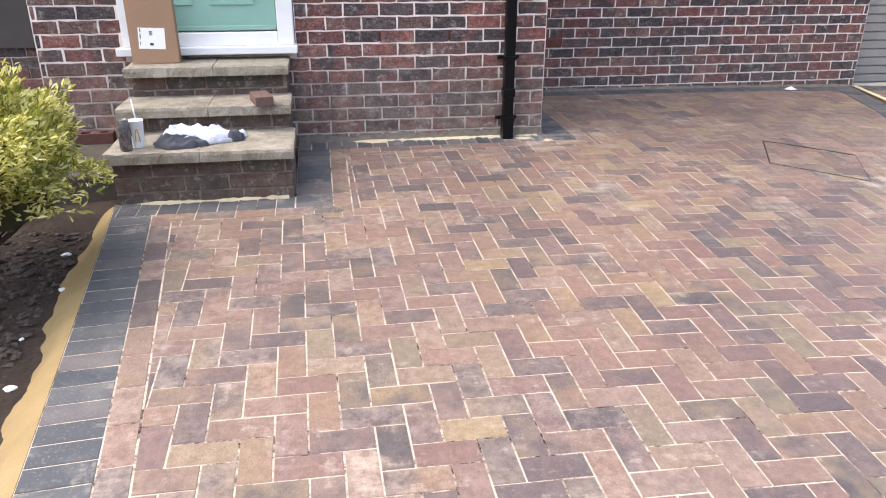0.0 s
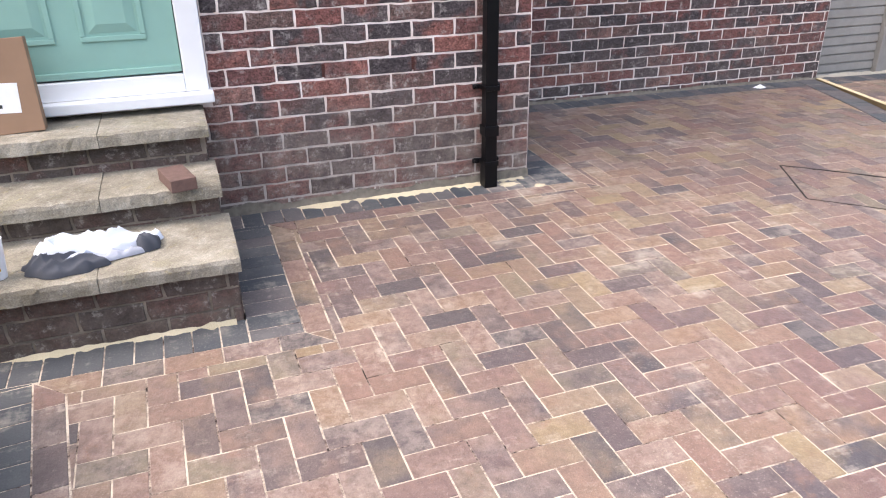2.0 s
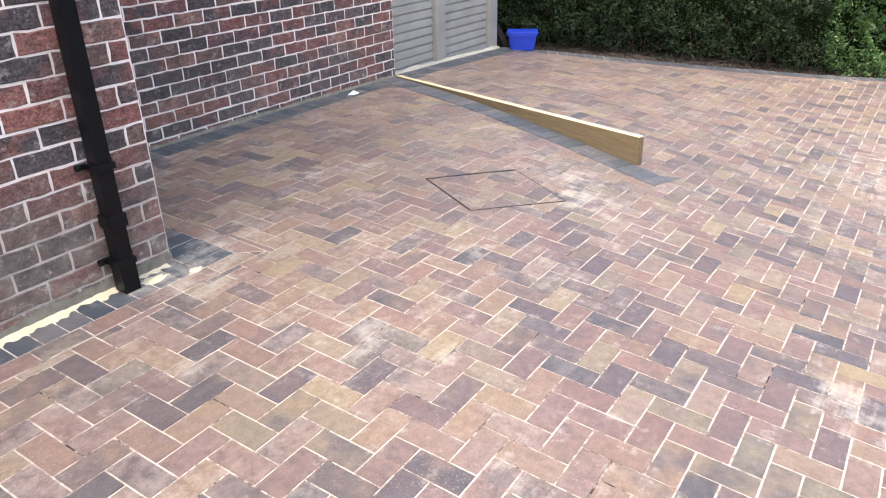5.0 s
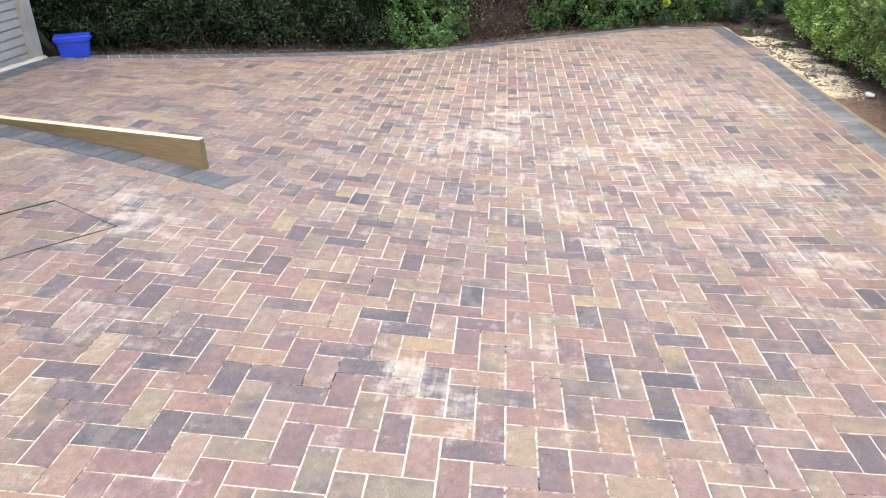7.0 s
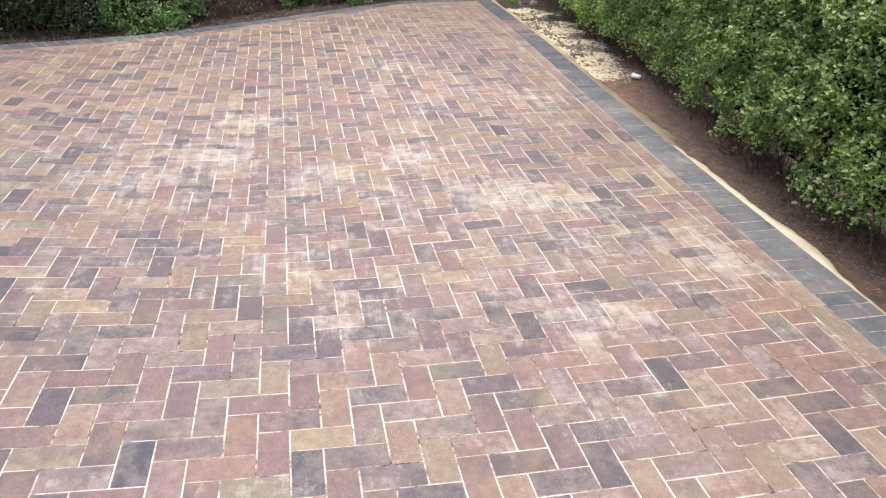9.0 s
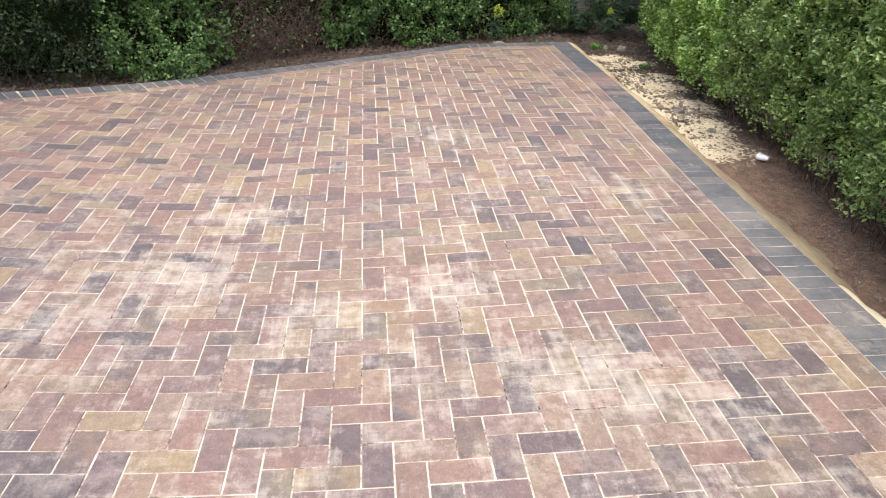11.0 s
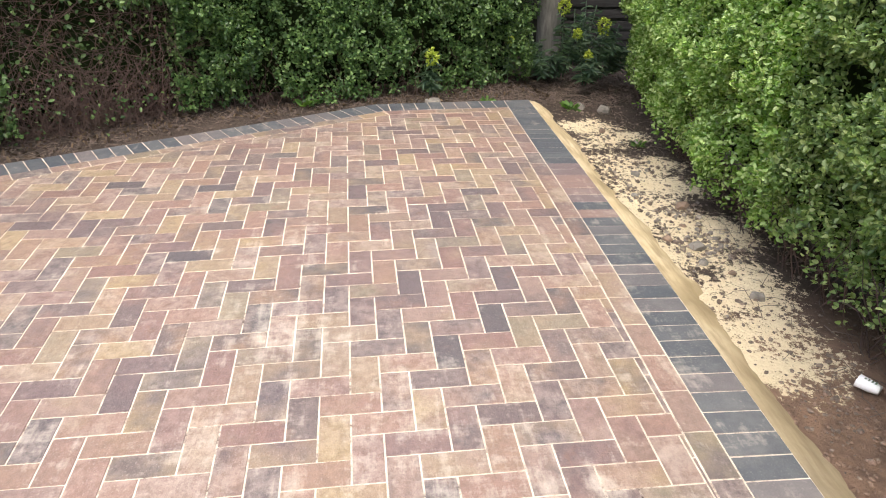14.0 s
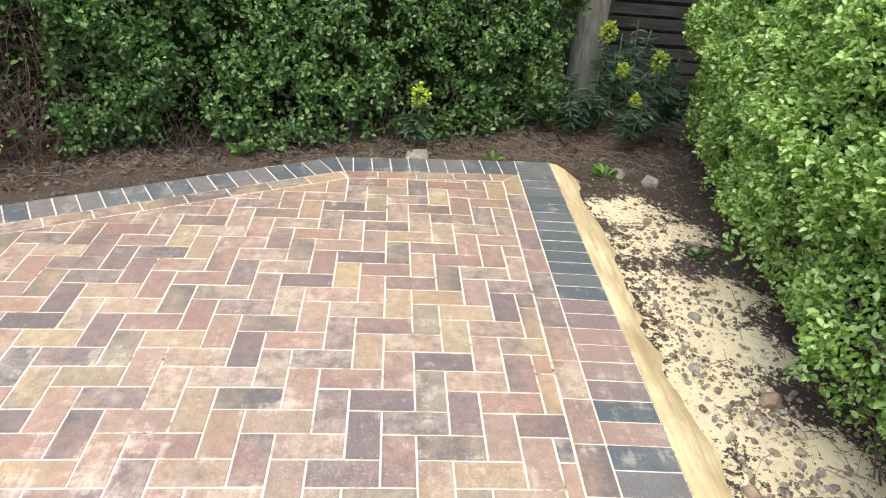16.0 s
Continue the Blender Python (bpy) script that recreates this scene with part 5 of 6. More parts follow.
tagged(part("dark_backing", bm, plain("backing_dark", (0.02, 0.022, 0.015), 1.0, vary=0.5, scale=3)), "added dark backing that closes the view beyond the hedge", "wall", kind="structure")

# ---- spurge plants with acid-yellow heads ----
SPURGE = leaf_material("spurge_leaf", (0.030, 0.060, 0.040), (0.05, 0.095, 0.055), (0.085, 0.14, 0.075), 0.5)
LIME = leaf_material("lime_bract", (0.22, 0.31, 0.03), (0.34, 0.44, 0.05), (0.48, 0.55, 0.10), 0.5)
FRESH = leaf_material("fresh_weed", (0.045, 0.115, 0.02), (0.08, 0.17, 0.03), (0.13, 0.25, 0.05), 0.5)


def spurge(x, y, z, heads, label):
    ob = thing("spurge_plant", label, "plant", (x, y, z), group="spurge plants by the hedge")
    for hx, hy, hz, r in heads:
        bm = bmesh.new()
        tube(bm, [(hx * 0.2, hy * 0.2, 0), (hx * 0.5, hy * 0.5, hz * 0.5), (hx, hy, hz)], (0.006, 0.004), 6)
        part("stem", bm, SPURGE, ob, smooth=True)
        k = 46
        t = rng.uniform(0.15, 0.95, k)
        a = rng.uniform(0, 2 * math.pi, k)
        axis = np.stack([hx * (0.2 + 0.8 * t), hy * (0.2 + 0.8 * t), hz * t], 1)
        ways = np.stack([np.cos(a), np.sin(a), np.full(k, -0.35)], 1)
        leaves("foliage", axis, ways, 0.085, SPURGE, ob, 0.26, spread=0.25)
        if r:
            k = 130
            q = rng.normal(0, 1, (k, 3))
            q /= np.linalg.norm(q, axis=1)[:, None]
            c = np.array([hx, hy, hz]) + q * np.array([r, r, r * 1.35]) * rng.uniform(0.5, 1, (k, 1))
            leaves("flower_head", c, q, 0.022, LIME, ob, 0.95, "acid-yellow flower head", spread=0.5)


spurge(11.190, -0.100, -0.290, [(0.0, 0.0, 0.30, 0.048), (0.02, 0.05, 0.2, 0)], "spurge with one acid-yellow flower head before the hedge")
spurge(11.796, -1.286, -0.303, [(0.0, 0.02, 0.60, 0.05), (-0.05, -0.1, 0.38, 0.032), (-0.1, 0.08, 0.25, 0)], "tall spurge with yellow flower heads by the tree")
spurge(11.677, -1.590, -0.294, [(0.0, 0.0, 0.46, 0.055), (-0.06, 0.12, 0.22, 0.028), (-0.02, -0.1, 0.3, 0)], "dark-leaved spurge with a yellow flower head by the hedge corner")
spurge(11.527, -1.424, -0.299, [(0.0, 0.03, 0.16, 0.0), (-0.04, -0.06, 0.2, 0.0), (0.05, -0.1, 0.24, 0)], "low dark-leaved spurge by the hedge corner")
spurge(11.595, -0.778, -0.284, [(0.0, 0.0, 0.34, 0.022)], "spurge with a small yellow head before the hedge")

for x, y, h in ((11.877, -1.511, 0.34), (12.027, -1.767, 0.42), (11.797, -1.765, 0.26), (11.625, -1.100, 0.24), (11.876, -1.026, 0.3), (12.076, -1.464, 0.5), (11.728, -1.917, 0.3), (12.276, -1.618, 0.55)):
    spurge(x, y, -0.27, [(0.03, 0.02, h, 0), (-0.06, 0.07, h * 0.8, 0), (0.02, -0.08, h * 0.9, 0)], "dark-leaved spurge without flowers by the fence")


def weed(x, y, r, n, label):
    ob = thing("weed", label, "weed", (x, y, bed_height(x, y)), group="weeds in the bed")
    a = rng.uniform(0, 2 * math.pi, n)
    ways = np.stack([np.cos(a), np.sin(a), rng.uniform(0.1, 1.0, n)], 1)
    leaves("foliage", ways * np.array([0.3, 0.3, 0.25]) * r, ways, r, FRESH, ob, 0.42, spread=0.2)


for x, y, r, n in ((11.104, -1.213, 0.075, 26), (10.149, -1.443, 0.06, 18), (11.026, 0.876, 0.08, 20), (11.156, -0.543, 0.06, 16)):
    weed(x, y, r, n, "small bright green weed growing in the soil")

# ---- variegated shrub beside the steps ----
shrub = thing("shrub", "rounded variegated shrub with cream and green leaves", "shrub", (-1.35, 3.08, 0.27))
ways = rng.normal(0, 1, (21000, 3))
ways /= np.linalg.norm(ways, axis=1)[:, None]
ways[:, 2] = np.abs(ways[:, 2]) * 1.0 - 0.12 * (rng.random(21000) < 0.4)
lump = np.array([1 + 0.42 * noise.noise(Vector(p) * 2.2 + Vector((5, 0, 0))) + 0.22 * noise.noise(Vector(p) * 6) for p in ways])[:, None]
place = ways * lump * np.array([0.47, 0.60, 0.42]) * rng.uniform(0.55, 1.0, (21000, 1)) ** 0.35 + np.array([0, 0.04, 0.32])
leaves("foliage", place, ways, 0.039, GOLD_LEAF, shrub, 0.3, spread=0.75)
bm = bmesh.new()
for i in range(70):
    a, r = rng.uniform(0, 2 * math.pi), rng.uniform(0.15, 0.42)
    e = Vector((r * math.cos(a), r * math.sin(a) * 1.2, rng.uniform(0.2, 0.55)))
    tube(bm, [Vector((0, 0, -0.03)), e * 0.4 + Vector(rng.normal(0, 0.03, 3)), e * 0.75 + Vector(rng.normal(0, 0.03, 3)), e], (0.007, 0.002), 5)
tagged(part("branches", bm, TWIG, shrub), kind="stuff")
# dark lumpy ball added to give the shade between the shrub's leaves
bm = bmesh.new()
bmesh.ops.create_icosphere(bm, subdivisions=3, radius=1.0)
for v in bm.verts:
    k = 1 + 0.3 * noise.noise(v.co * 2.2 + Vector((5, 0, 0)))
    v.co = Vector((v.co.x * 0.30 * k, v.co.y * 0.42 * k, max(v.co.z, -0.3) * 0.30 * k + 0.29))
part("shade_core", bm, plain("shrub_shade", (0.035, 0.035, 0.012), 1.0, vary=0.4), shrub, "added dark ball for the shade inside the shrub", True)


# ---- stones, clods, litter ----
def stone(name, x, y, r, label, category, material, group="", squash=0.6, seed=0.0):
    bm = bmesh.new()
    bmesh.ops.create_icosphere(bm, subdivisions=2, radius=1.0)
    for v in bm.verts:
        k = 1 + 0.35 * noise.noise(v.co * 1.3 + Vector((seed, 0, 0))) + 0.12 * noise.noise(v.co * 4 + Vector((0, seed, 0)))
        v.co = Vector((v.co.x * k, v.co.y * k * 0.8, v.co.z * k * squash)) * r
    ob = tagged(part(name, bm, material), label, category, group)
    ob.matrix_world = pose(x, y, bed_height(x, y) + r * squash * 0.45, 0, 0, seed * 57)
    return ob


ROCK = plain("grey_stone", (0.17, 0.155, 0.135), 0.9, vary=0.35, scale=30, bump=0.4)
def rubble_material():
    s = Shader("mixed_rubble", 0.95, spec=0.15)
    c = s.ramp(s.random(), [(0.0, (0.085, 0.065, 0.055)), (0.3, (0.17, 0.15, 0.135)), (0.6, (0.12, 0.095, 0.08)), (0.85, (0.26, 0.225, 0.185))], "CONSTANT")
    c = s.mix(s.ramp(s.noise(60.0, 4, 0.7), [(0.5, 0.0), (0.65, 0.6)]), c, (0.5, 0.41, 0.27))
    s.bump(s.noise(120.0, 4, 0.7), 0.5, 0.004)
    return s.done(c)


RUBBLE_MIX = rubble_material()
RUBBLE = plain("brown_rubble", (0.20, 0.14, 0.10), 0.95, vary=0.3, scale=25, bump=0.5)
for i, (x, y, r) in enumerate(((8.644, -1.074, 0.03), (8.583, -1.205, 0.045), (9.248, -1.113, 0.026), (9.078, -1.326, 0.045), (10.999, -1.452, 0.06), (10.189, -1.442, 0.03), (8.825, -1.229, 0.02), (8.406, -1.159, 0.03), (9.606, -1.238, 0.028), (10.494, -1.292, 0.03), (8.102, -1.282, 0.035), (11.126, -1.296, 0.05), (8.303, -1.260, 0.02))):
    stone("stone", x, y, r, "grey stone lying in the sandy bed", "stone", ROCK if i % 3 else RUBBLE, "stones in the bed", 0.65, 1.7 * i)
slate = stone("slate_piece", 11.090, -0.099, 0.085, "broken piece of grey slate lying behind the edging", "stone", ROCK, "", 0.28, 3.0)
# white crushed cup by the hedge
waste = thing("crushed_cup", "crushed white paper cup lying on the soil", "litter", (7.409, -1.343, bed_height(7.409, -1.343) + 0.03), 35)
bm = bmesh.new()
lathe(bm, [(0.030, 0.0), (0.034, 0.04), (0.041, 0.10), (0.043, 0.102), (0.040, 0.10), (0.030, 0.02)], 24, pose(-0.05, 0, 0, 0, 90, 0))
for v in bm.verts:
    v.co.z = v.co.z * 0.75 + 0.006 * noise.noise(v.co * 40)
bmesh.ops.transform(bm, matrix=Matrix.Diagonal((0.75, 0.75, 0.75, 1)), verts=bm.verts)
part("cup_wall", bm, PAPER, waste, smooth=True)
for i in range(4):
    bm = bmesh.new()
    box(bm, -0.006 + i * 0.012, 0.0 + i * 0.012, -0.009 + 0.003 * i, 0.009, 0.0205, 0.0218, 0, pose(-0.015, 0, 0, 0, -4, 0))
    part("printed_bar", bm, bpy.data.materials.get("grey_green_print") or plain("grey_green_print", (0.12, 0.16, 0.11), 0.8), waste)
for x, y, s in ((-1.02, 3.1, 0.02), (-0.985, 2.36, 0.022), (-1.06, 2.7, 0.012), (-1.12, 3.5, 0.022)):
    o = stone("paper_scrap", x, y, s, "scrap of white paper lying on the soil", "litter", PAPER, "paper scraps in the bed", 0.45, x * 31 + y)


def scatter(name, label, material, places, smin, smax, squash=0.6):
    """Clods and crumbs of soil: many small uneven lumps."""
    base = bmesh.new()
    bmesh.ops.create_icosphere(base, subdivisions=1, radius=1.0)
    bv = np.array([v.co[:] for v in base.verts])
    bf = [tuple(v.index for v in f.verts) for f in base.faces]
    base.free()
    vs, fs = [], []
    for x, y in places:
        r = smin + (smax - smin) * rng.random() ** 3
        k = bv * r * rng.uniform(0.6, 1.3, (len(bv), 1)) * np.array([1, 1, squash])
        o = len(vs)
        z = bed_height(x, y) + r * squash * 0.4
        vs.extend((k + np.array([x, y, z])).tolist())
        fs.extend(tuple(o + i for i in f) for f in bf)
    return tagged(raw(name, vs, fs, material), label, "soil", kind="stuff")


spots = []
while len(spots) < 4200:
    x, y = rng.uniform(3.7, 11.4), rng.uniform(-1.78, -1.02)
    if y < -1.35 and x > 7.3 and rng.random() < 0.6:
        continue
    sandy = min(math.dist((x, y), q) for q in ((10.599, -1.227), (10.304, -1.217), (9.725, -1.234), (9.391, -1.242), (8.794, -1.230), (9.194, -1.193), (7.797, -1.085))) < 0.22
    if noise.noise(Vector((x * 3.0, y * 3.0, 2))) > -0.05 + 0.2 * rng.normal() + 0.3 * sandy or rng.random() < 0.3:
        spots.append((x, y))
scatter("soil_clods", "dark soil crumbs and small stones on the spilt sand", plain("soil_crumb", (0.15, 0.115, 0.09), 0.95, vary=0.5, scale=60), spots, 0.002, 0.014)
spots = [(rng.uniform(3.2, 7.45), rng.uniform(-1.6, -0.99)) for i in range(7000)]
scatter("soil_clods", "reddish brown dry soil lumps beside the drive's edging", plain("dry_crumb", (0.185, 0.122, 0.088), 0.95, vary=0.4, scale=40), spots, 0.002, 0.012)
spots = []
outer = [Vector(p) for p in PLAN]
while len(spots) < 11000:
    x, y = rng.uniform(7.2, 11.8), rng.uniform(-1.6, 6.3)
    if not inside((x, y), outer) and y > -0.85 and x > 7.2 + (6.3 - y) * 0.2:
        spots.append((x, y))
spots += [(rng.uniform(11.12, 12.4), rng.uniform(-1.95, -0.5)) for i in range(1800)]
scatter("bed_clods", "dark brown soil lumps in the bed before the hedge", plain("dark_crumb", (0.072, 0.052, 0.042), 0.95, vary=0.6, scale=50), spots, 0.003, 0.022)
spots = [(rng.uniform(-1.7, -1.02) + 0.1 * (2 - y) * 0.3, y) for y in rng.uniform(0.2, 3.8, 4200)]
scatter("bed_clods", "dark bark and soil lumps in the shrub bed", plain("bark_crumb", (0.055, 0.042, 0.036), 0.95, vary=0.7, scale=50), spots, 0.005, 0.026, 0.4)

# broken rubble and soil thrown up between the patches of sand
spots = []
for x, y, a, b, n in ((8.62, -1.30, 0.12, 0.09, 260), (9.02, -1.28, 0.09, 0.11, 220), (9.75, -1.27, 0.16, 0.12, 170), (8.5, -1.11, 0.35, 0.03, 130), (9.4, -1.11, 0.5, 0.03, 150), (10.3, -1.33, 0.2, 0.12, 90)):
    spots += [(x + rng.normal(0, a) * 0.75, min(y + rng.normal(0, b) * 0.75, -1.06)) for k in range(n)]
scatter("rubble", "grey and brown broken rubble lying on the spilt sand", RUBBLE_MIX, spots, 0.002, 0.018, 0.75)

# dead stems and leaf litter under the hedges
bm = bmesh.new()
for i in range(1700):
    if i % 3 == 1:
        x, y = rng.uniform(11.15, 12.1), rng.uniform(-1.7, -0.4)
    elif i % 12:
        x, y, nx, ny = along(BACK_LINE, rng.uniform(1.0, 11.0))
        o = rng.uniform(-0.02, 0.32)
        x, y = x - nx * o, y - ny * o
    else:
        x, y = rng.uniform(7.2, 11.4), rng.uniform(-1.6, -1.2)
    if inside((x, y), outer):
        continue
    a, l = rng.uniform(0, 2 * math.pi), rng.uniform(0.04, 0.22)
    z = bed_height(x, y)
    tube(bm, [(x, y, z + 0.012), (x + 0.5 * l * math.cos(a), y + 0.5 * l * math.sin(a), z + 0.012 + rng.uniform(0, 0.03)), (x + l * math.cos(a + 0.2), y + l * math.sin(a + 0.2), z + 0.01)], (0.0017, 0.0009), 4)
tagged(part("dead_stems", bm, plain("pale_dead_stem", (0.125, 0.096, 0.078), 0.95, vary=0.4)), "dry dead stems lying on the soil", "twigs", kind="stuff")
at = []
while len(at) < 1500:
    x, y, nx, ny = along(BACK_LINE, rng.uniform(0.8, 11.2))
    o = rng.uniform(-0.05, 0.3)
    x, y = x - nx * o, y - ny * o
    if not inside((x, y), outer):
        at.append((x, y, bed_height(x, y) + 0.008))
tagged(leaves("leaf_litter", at, np.tile([0, 0, 0.3], (len(at), 1)), 0.04, leaf_material("dead_leaf", (0.035, 0.024, 0.017), (0.07, 0.048, 0.034), (0.12, 0.088, 0.062), 0.9), None, 0.5, spread=1.2), "brown dead leaves lying on the soil", "leaf litter", kind="stuff")


# ---- bricks of the walls ----
Z0 = 0.817 - 8 * COURSE
lay_bricks(wall_front, -1.555, 1.655, 4.905, Z0, 5.15, 1.5, half=0, shift=0.078, holes=[(DOOR_L, DOOR_R, SILL_Z - 0.02, 2.95)])
lay_bricks(wall_side, 1.66, 5.13, 6.325, Z0, 5.15, 1.42, half=1)
lay_bricks(wall_return, 4.92, 6.32, -0.0, Z0, 5.15, 1.0, half=1, turn=90, at=(1.666, 0))
lay_bricks(wall_end, -6.3, -4.93, -1.566, Z0, 5.15, 1.0, half=1, turn=-90, at=(0.0, 0.0))
lay_bricks(neighbour, -6.0, -1.7, 6.29, 0.0, 0.72, 0.72)

# ---- edging blocks ----
P = 0.10058
# sides that start against the row before them; the rest are mitred
BUTTED = (4, 14, 16)
# sides that run on past an inner corner
RUN_ON = (12, 14)
edge_mesh = full_block_mesh("edging_block", 0.1, 0.2, EDGING)
brown_mesh = full_block_mesh("edging_block", 0.1, 0.2, BROWN_EDGING)
count = 0
late_v, late_f = [], []
for i in range(len(PLAN)):
    w = WIDTH[i]
    if not w:
        continue
    a, b = Vector(PLAN[i]), Vector(PLAN[(i + 1) % len(PLAN)])
    d = (b - a).normalized()
    n = Vector((-d.y, d.x))
    L = (b - a).length
    if L < 0.1:
        continue
    pa, pb = Vector(PLAN[i - 1]), Vector(PLAN[(i + 2) % len(PLAN)])
    d0, d1 = (a - pa).normalized(), (pb - b).normalized()
    n0, n1 = Vector((-d0.y, d0.x)), Vector((-d1.y, d1.x))
    # mitre lines at both ends
    m0, m1 = (n0 + n).normalized(), (n + n1).normalized()
    side0 = Vector((m0.y, -m0.x))
    side0 = side0 if side0.dot(d) > 0 else -side0
    side1 = Vector((m1.y, -m1.x))
    side1 = side1 if side1.dot(d) < 0 else -side1
    straight0 = WIDTH[i - 1] == 0
    start, end = (a, d if straight0 else side0), (b, side1)
    if i in BUTTED:
        start = (a + n0 * WIDTH[i - 1], n0)
    if i + 1 in BUTTED:
        end = (b, n1)
    if i in RUN_ON:
        end = (b + d * WIDTH[i + 1], -d)
    if i - 1 in RUN_ON:
        start = (a, d)
    k = -0.3
    while k < L + 0.3:
        q = [a + d * k, a + d * (k + P), a + d * (k + P) + n * w, a + d * k + n * w]
        k += P
        full = True
        for base, s in (start, end):
            r = cut(q, base, s)
            if len(r) < 3:
                q = []
                break
            if area(r) < area(q) - 1e-6:
                full = False
            q = r
        if not q or area(q) < 0.0012:
            continue
        c = sum(q, Vector((0, 0))) / len(q)
        lift, tip = rng.normal(0.0005, 0.0006), tuple(rng.normal(0, 0.004, 2))
        if c.y < -1.2:
            continue
        if full and w == 0.2 and count < 296:
            brown = i in (2, 3) and (8.96 < c.x < 9.54 or 8.76 < c.x < 8.86)
            lay("edging_block", brown_mesh if brown else edge_mesh, c.x, c.y, math.atan2(d.y, d.x), drive, lift, tip)
            count += 1
        else:
            g = block_geometry(q, lift, tip)
            if g:
                s = len(late_v)
                late_v += g[0]
                late_f += [tuple(s + v for v in f) for f in g[1]]
# edging beside the loose board
BOARD_A, BOARD_B = Vector((5.10, 6.30)), Vector((4.368, 3.766))
bd = (BOARD_B - BOARD_A).normalized()
bn = Vector((bd.y, -bd.x))
side_quads = []
k = 0.0
while k < 2.85:
    q = [BOARD_A + bd * k, BOARD_A + bd * (k + P), BOARD_A + bd * (k + P) + bn * 0.2, BOARD_A + bd * k + bn * 0.2]
    side_quads.append(q)
    k += P
side_quads[-1][1] = side_quads[-1][1] - bn * 0.13
for q in side_quads:
    g = block_geometry([p.copy() for p in q], rng.normal(0.004, 0.0008), tuple(rng.normal(0, 0.006, 2)))
    if g:
        s = len(late_v)
        late_v += g[0]
        late_f += [tuple(s + v for v in f) for f in g[1]]
tagged(raw("cut_edging", late_v, late_f, EDGING, drive, "charcoal edging blocks cut to fit"), kind="stuff")

# ---- stretcher course and herringbone ----
block_mesh = full_block_mesh("paver", 0.2, 0.1, PAVER)
late_v, late_f = [], []
singles = 0


def keep(q, lift, tip):
    g = block_geometry(q, lift, tip)
    if g:
        s = len(late_v)
        late_v.extend(g[0])
        late_f.extend(tuple(s + v for v in f) for f in g[1])


mid, field = offset_plan(1), offset_plan(2)
for i in range(len(PLAN)):
    if not WIDTH[i]:
        continue
    a, b, fa, fb = mid[i], mid[(i + 1) % len(mid)], field[i], field[(i + 1) % len(field)]
    d = (b - a).normalized()
    if d.dot(fb - fa) <= 0.05:
        continue
    n = Vector((-d.y, d.x))
    e0, e1 = (fa - a).normalized(), (fb - b).normalized()
    s0, s1 = Vector((e0.y, -e0.x)), Vector((e1.y, -e1.x))
    s0 = s0 if s0.dot(d) > 0 else -s0
    s1 = s1 if s1.dot(d) < 0 else -s1
    k = -0.3 + (i % 3) * 0.06
    while k < (b - a).length + 0.3:
        q = [a + d * k, a + d * (k + 0.201), a + d * (k + 0.201) + n * 0.0985, a + d * k + n * 0.0985]
        k += 0.201
        for base, s in ((a, s0), (b, s1)):
            q = cut(q, base, s) if len(q) > 2 else []
        if len(q) > 2 and area(q) > 0.001:
            keep(q, rng.normal(0.0005, 0.0005), tuple(rng.normal(0, 0.004, 2)))

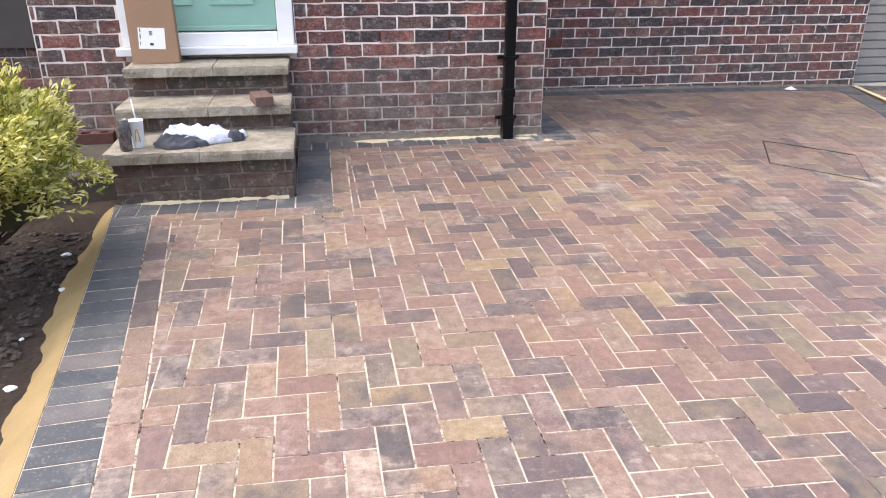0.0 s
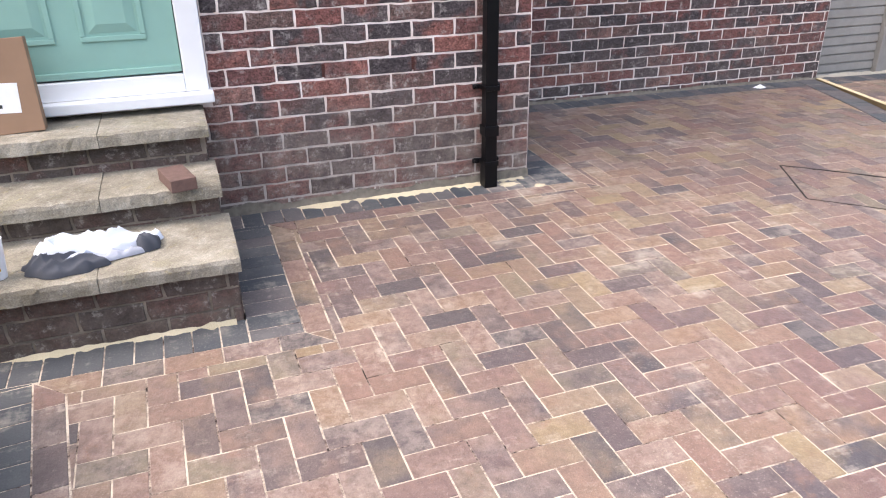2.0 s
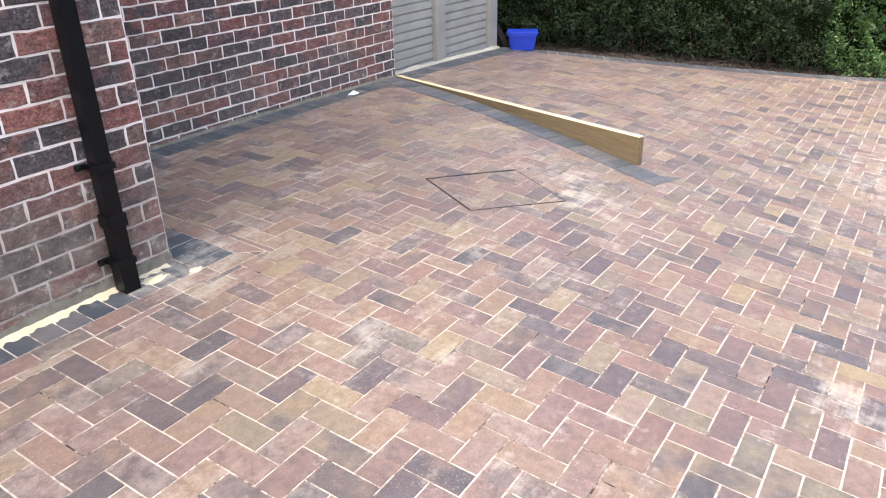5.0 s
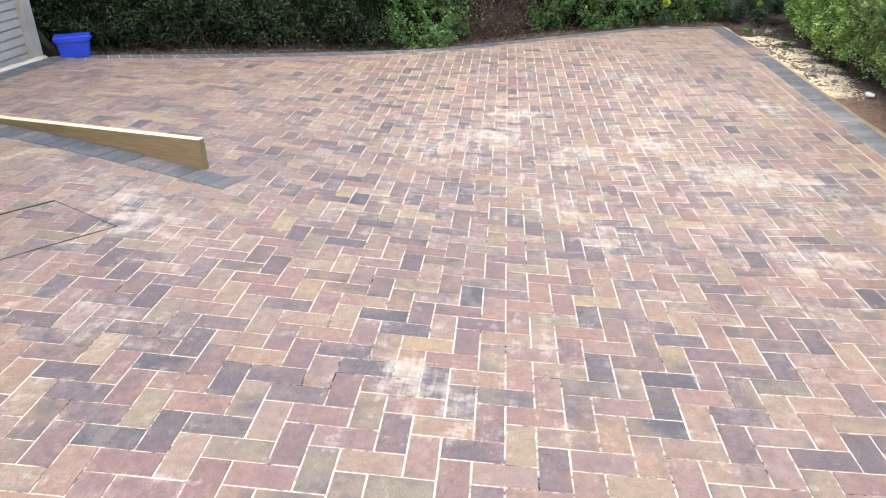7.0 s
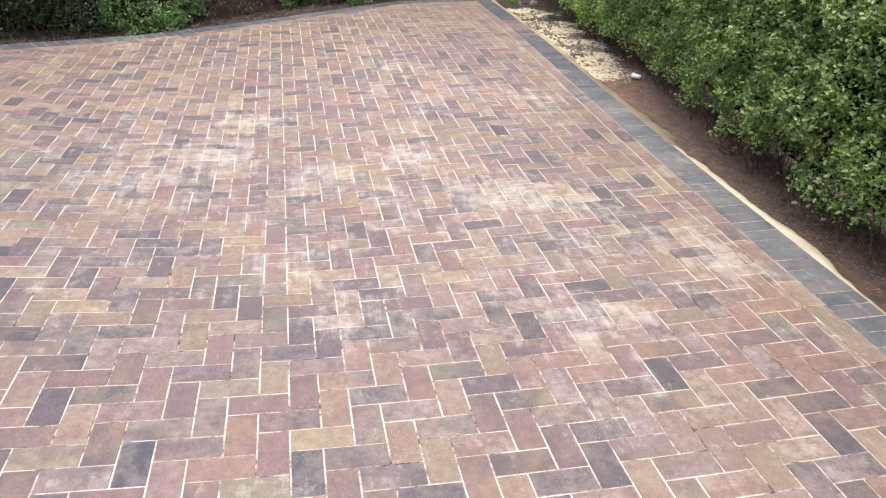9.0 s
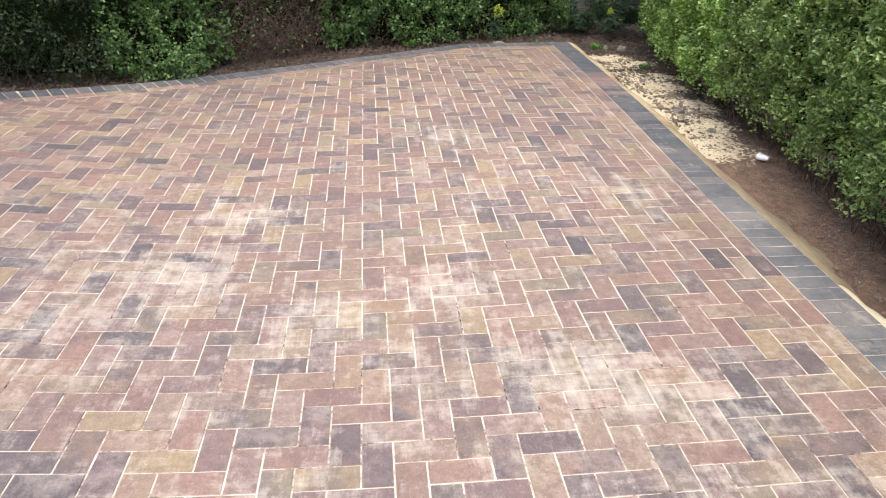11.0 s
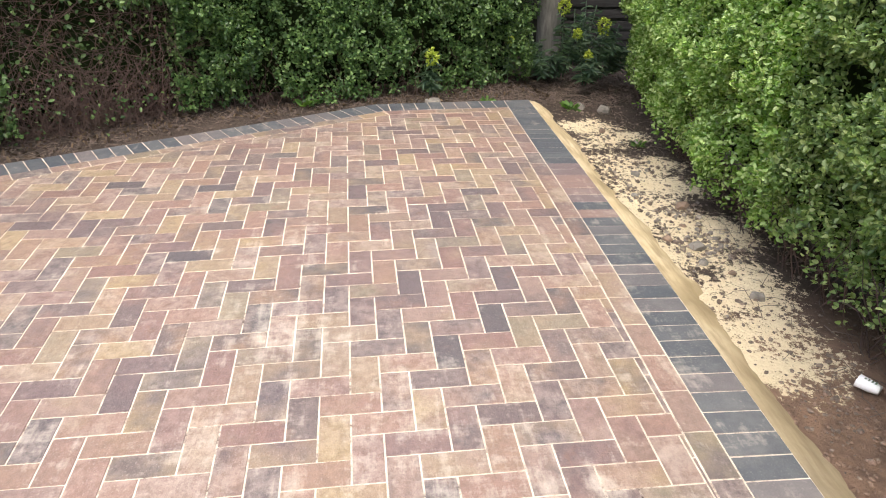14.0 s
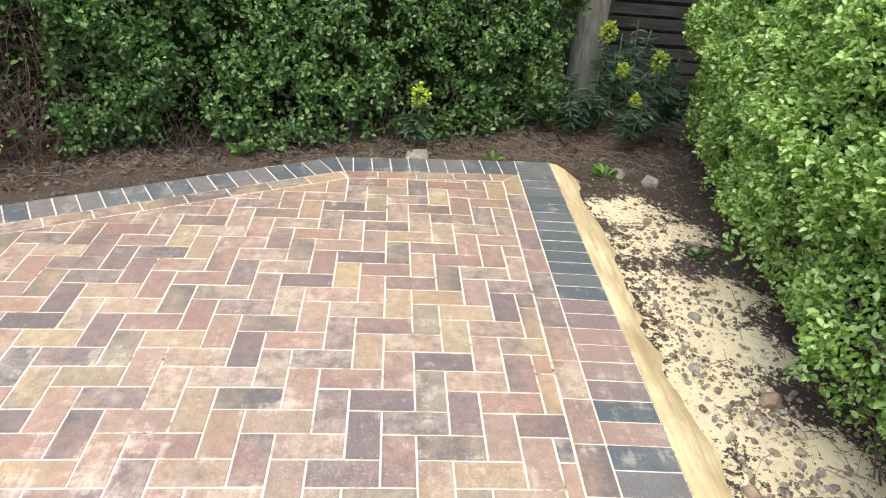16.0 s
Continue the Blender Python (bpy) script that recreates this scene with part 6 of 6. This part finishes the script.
TH = radians(1.156)
U, V = Vector((math.cos(TH), math.sin(TH))), Vector((-math.sin(TH), math.cos(TH)))
ORIGIN = Vector((8.7431, -0.1843))
edges = [(field[i], field[(i + 1) % len(field)]) for i in range(len(field))]
for i in range(-104, 32):
    for j in range(-30, 75):
        r = (i - j) % 4
        if r == 0:
            du, dv, ang = 1, 2, TH + math.pi / 2
        elif r == 1:
            du, dv, ang = 2, 1, TH
        else:
            continue
        o = ORIGIN + U * (i * P) + V * (j * P)
        q = [o, o + U * (du * P), o + U * (du * P) + V * (dv * P), o + V * (dv * P)]
        c = (q[0] + q[2]) / 2
        if not (-1.1 < c.x < 11.2 and -2.5 < c.y < 6.4):
            continue
        ins = [inside(p, field) for p in q]
        if not any(ins) and not inside(c, field):
            continue
        lift, tip = rng.normal(0.0005, 0.0005), tuple(rng.normal(0, 0.004, 2))
        # the strip beside the board belongs to its edging
        on_board = False
        k = (c - BOARD_A).dot(bd)
        if -0.05 < k < 2.86:
            s = [(p - BOARD_A).dot(bn) for p in q]
            if max(s) > 0.0 and min(s) < 0.2:
                if (c - BOARD_A).dot(bn) > 0.1:
                    q2 = cut(q, BOARD_A + bn * 0.2, bn)
                else:
                    q2 = cut(q, BOARD_A, -bn)
                if len(q2) < 3 or area(q2) < 0.0008:
                    continue
                q, on_board = q2, True
        touched = [(a, b) for a, b in edges if (b - a).length > 1e-3 and min((p - a).dot(Vector((-(b - a).y, (b - a).x))) for p in q) < 0 < max((p - a).dot(Vector((-(b - a).y, (b - a).x))) for p in q)
                   and max((p - a).dot((b - a).normalized()) for p in q) > 0 and min((p - a).dot((b - a).normalized()) for p in q) < (b - a).length]
        if all(ins) and not on_board and not touched:
            near_end = 8.1 < c.x < 9.9 and -0.5 < c.y < 1.05
            near_turn = 1.3 < c.x < 2.5 and 1.0 < c.y < 2.6
            if (near_end or near_turn) and singles < 300:
                lay("paver", block_mesh, c.x, c.y, ang, drive, lift, tip)
                singles += 1
            else:
                keep(q, lift, tip)
            continue
        if not all(ins) or touched:
            corner = [(e, g) for e in touched for g in touched if (e[1] - g[0]).length < 1e-4 and (e[1] - e[0]).cross(g[1] - g[0]) < 0]
            if corner:
                # round an inner corner the block is cut into two pieces
                (e, g), = corner[:1]
                v, w = (e[1] - e[0]).normalized(), (g[1] - g[0]).normalized()
                ne, ng = Vector((-v.y, v.x)), Vector((-w.y, w.x))
                other = cut(q, g[0], ng)
                other = cut(other, e[0], -ne) if len(other) > 2 else []
                q = cut(q, e[0], ne)
                if len(other) > 2 and area(other) > 0.0006:
                    keep(other, lift, tip)
            else:
                for a, b in touched:
                    v = (b - a).normalized()
                    q = cut(q, a, Vector((-v.y, v.x))) if len(q) > 2 else []
        if len(q) > 2 and area(q) > 0.0002:
            cc = sum(q, Vector((0, 0))) / len(q)
            if inside(cc, field):
                keep(q, lift, tip)
tagged(raw("herringbone_paving", late_v, late_f, PAVER, drive, "brindle paving blocks in a herringbone pattern"), kind="stuff")
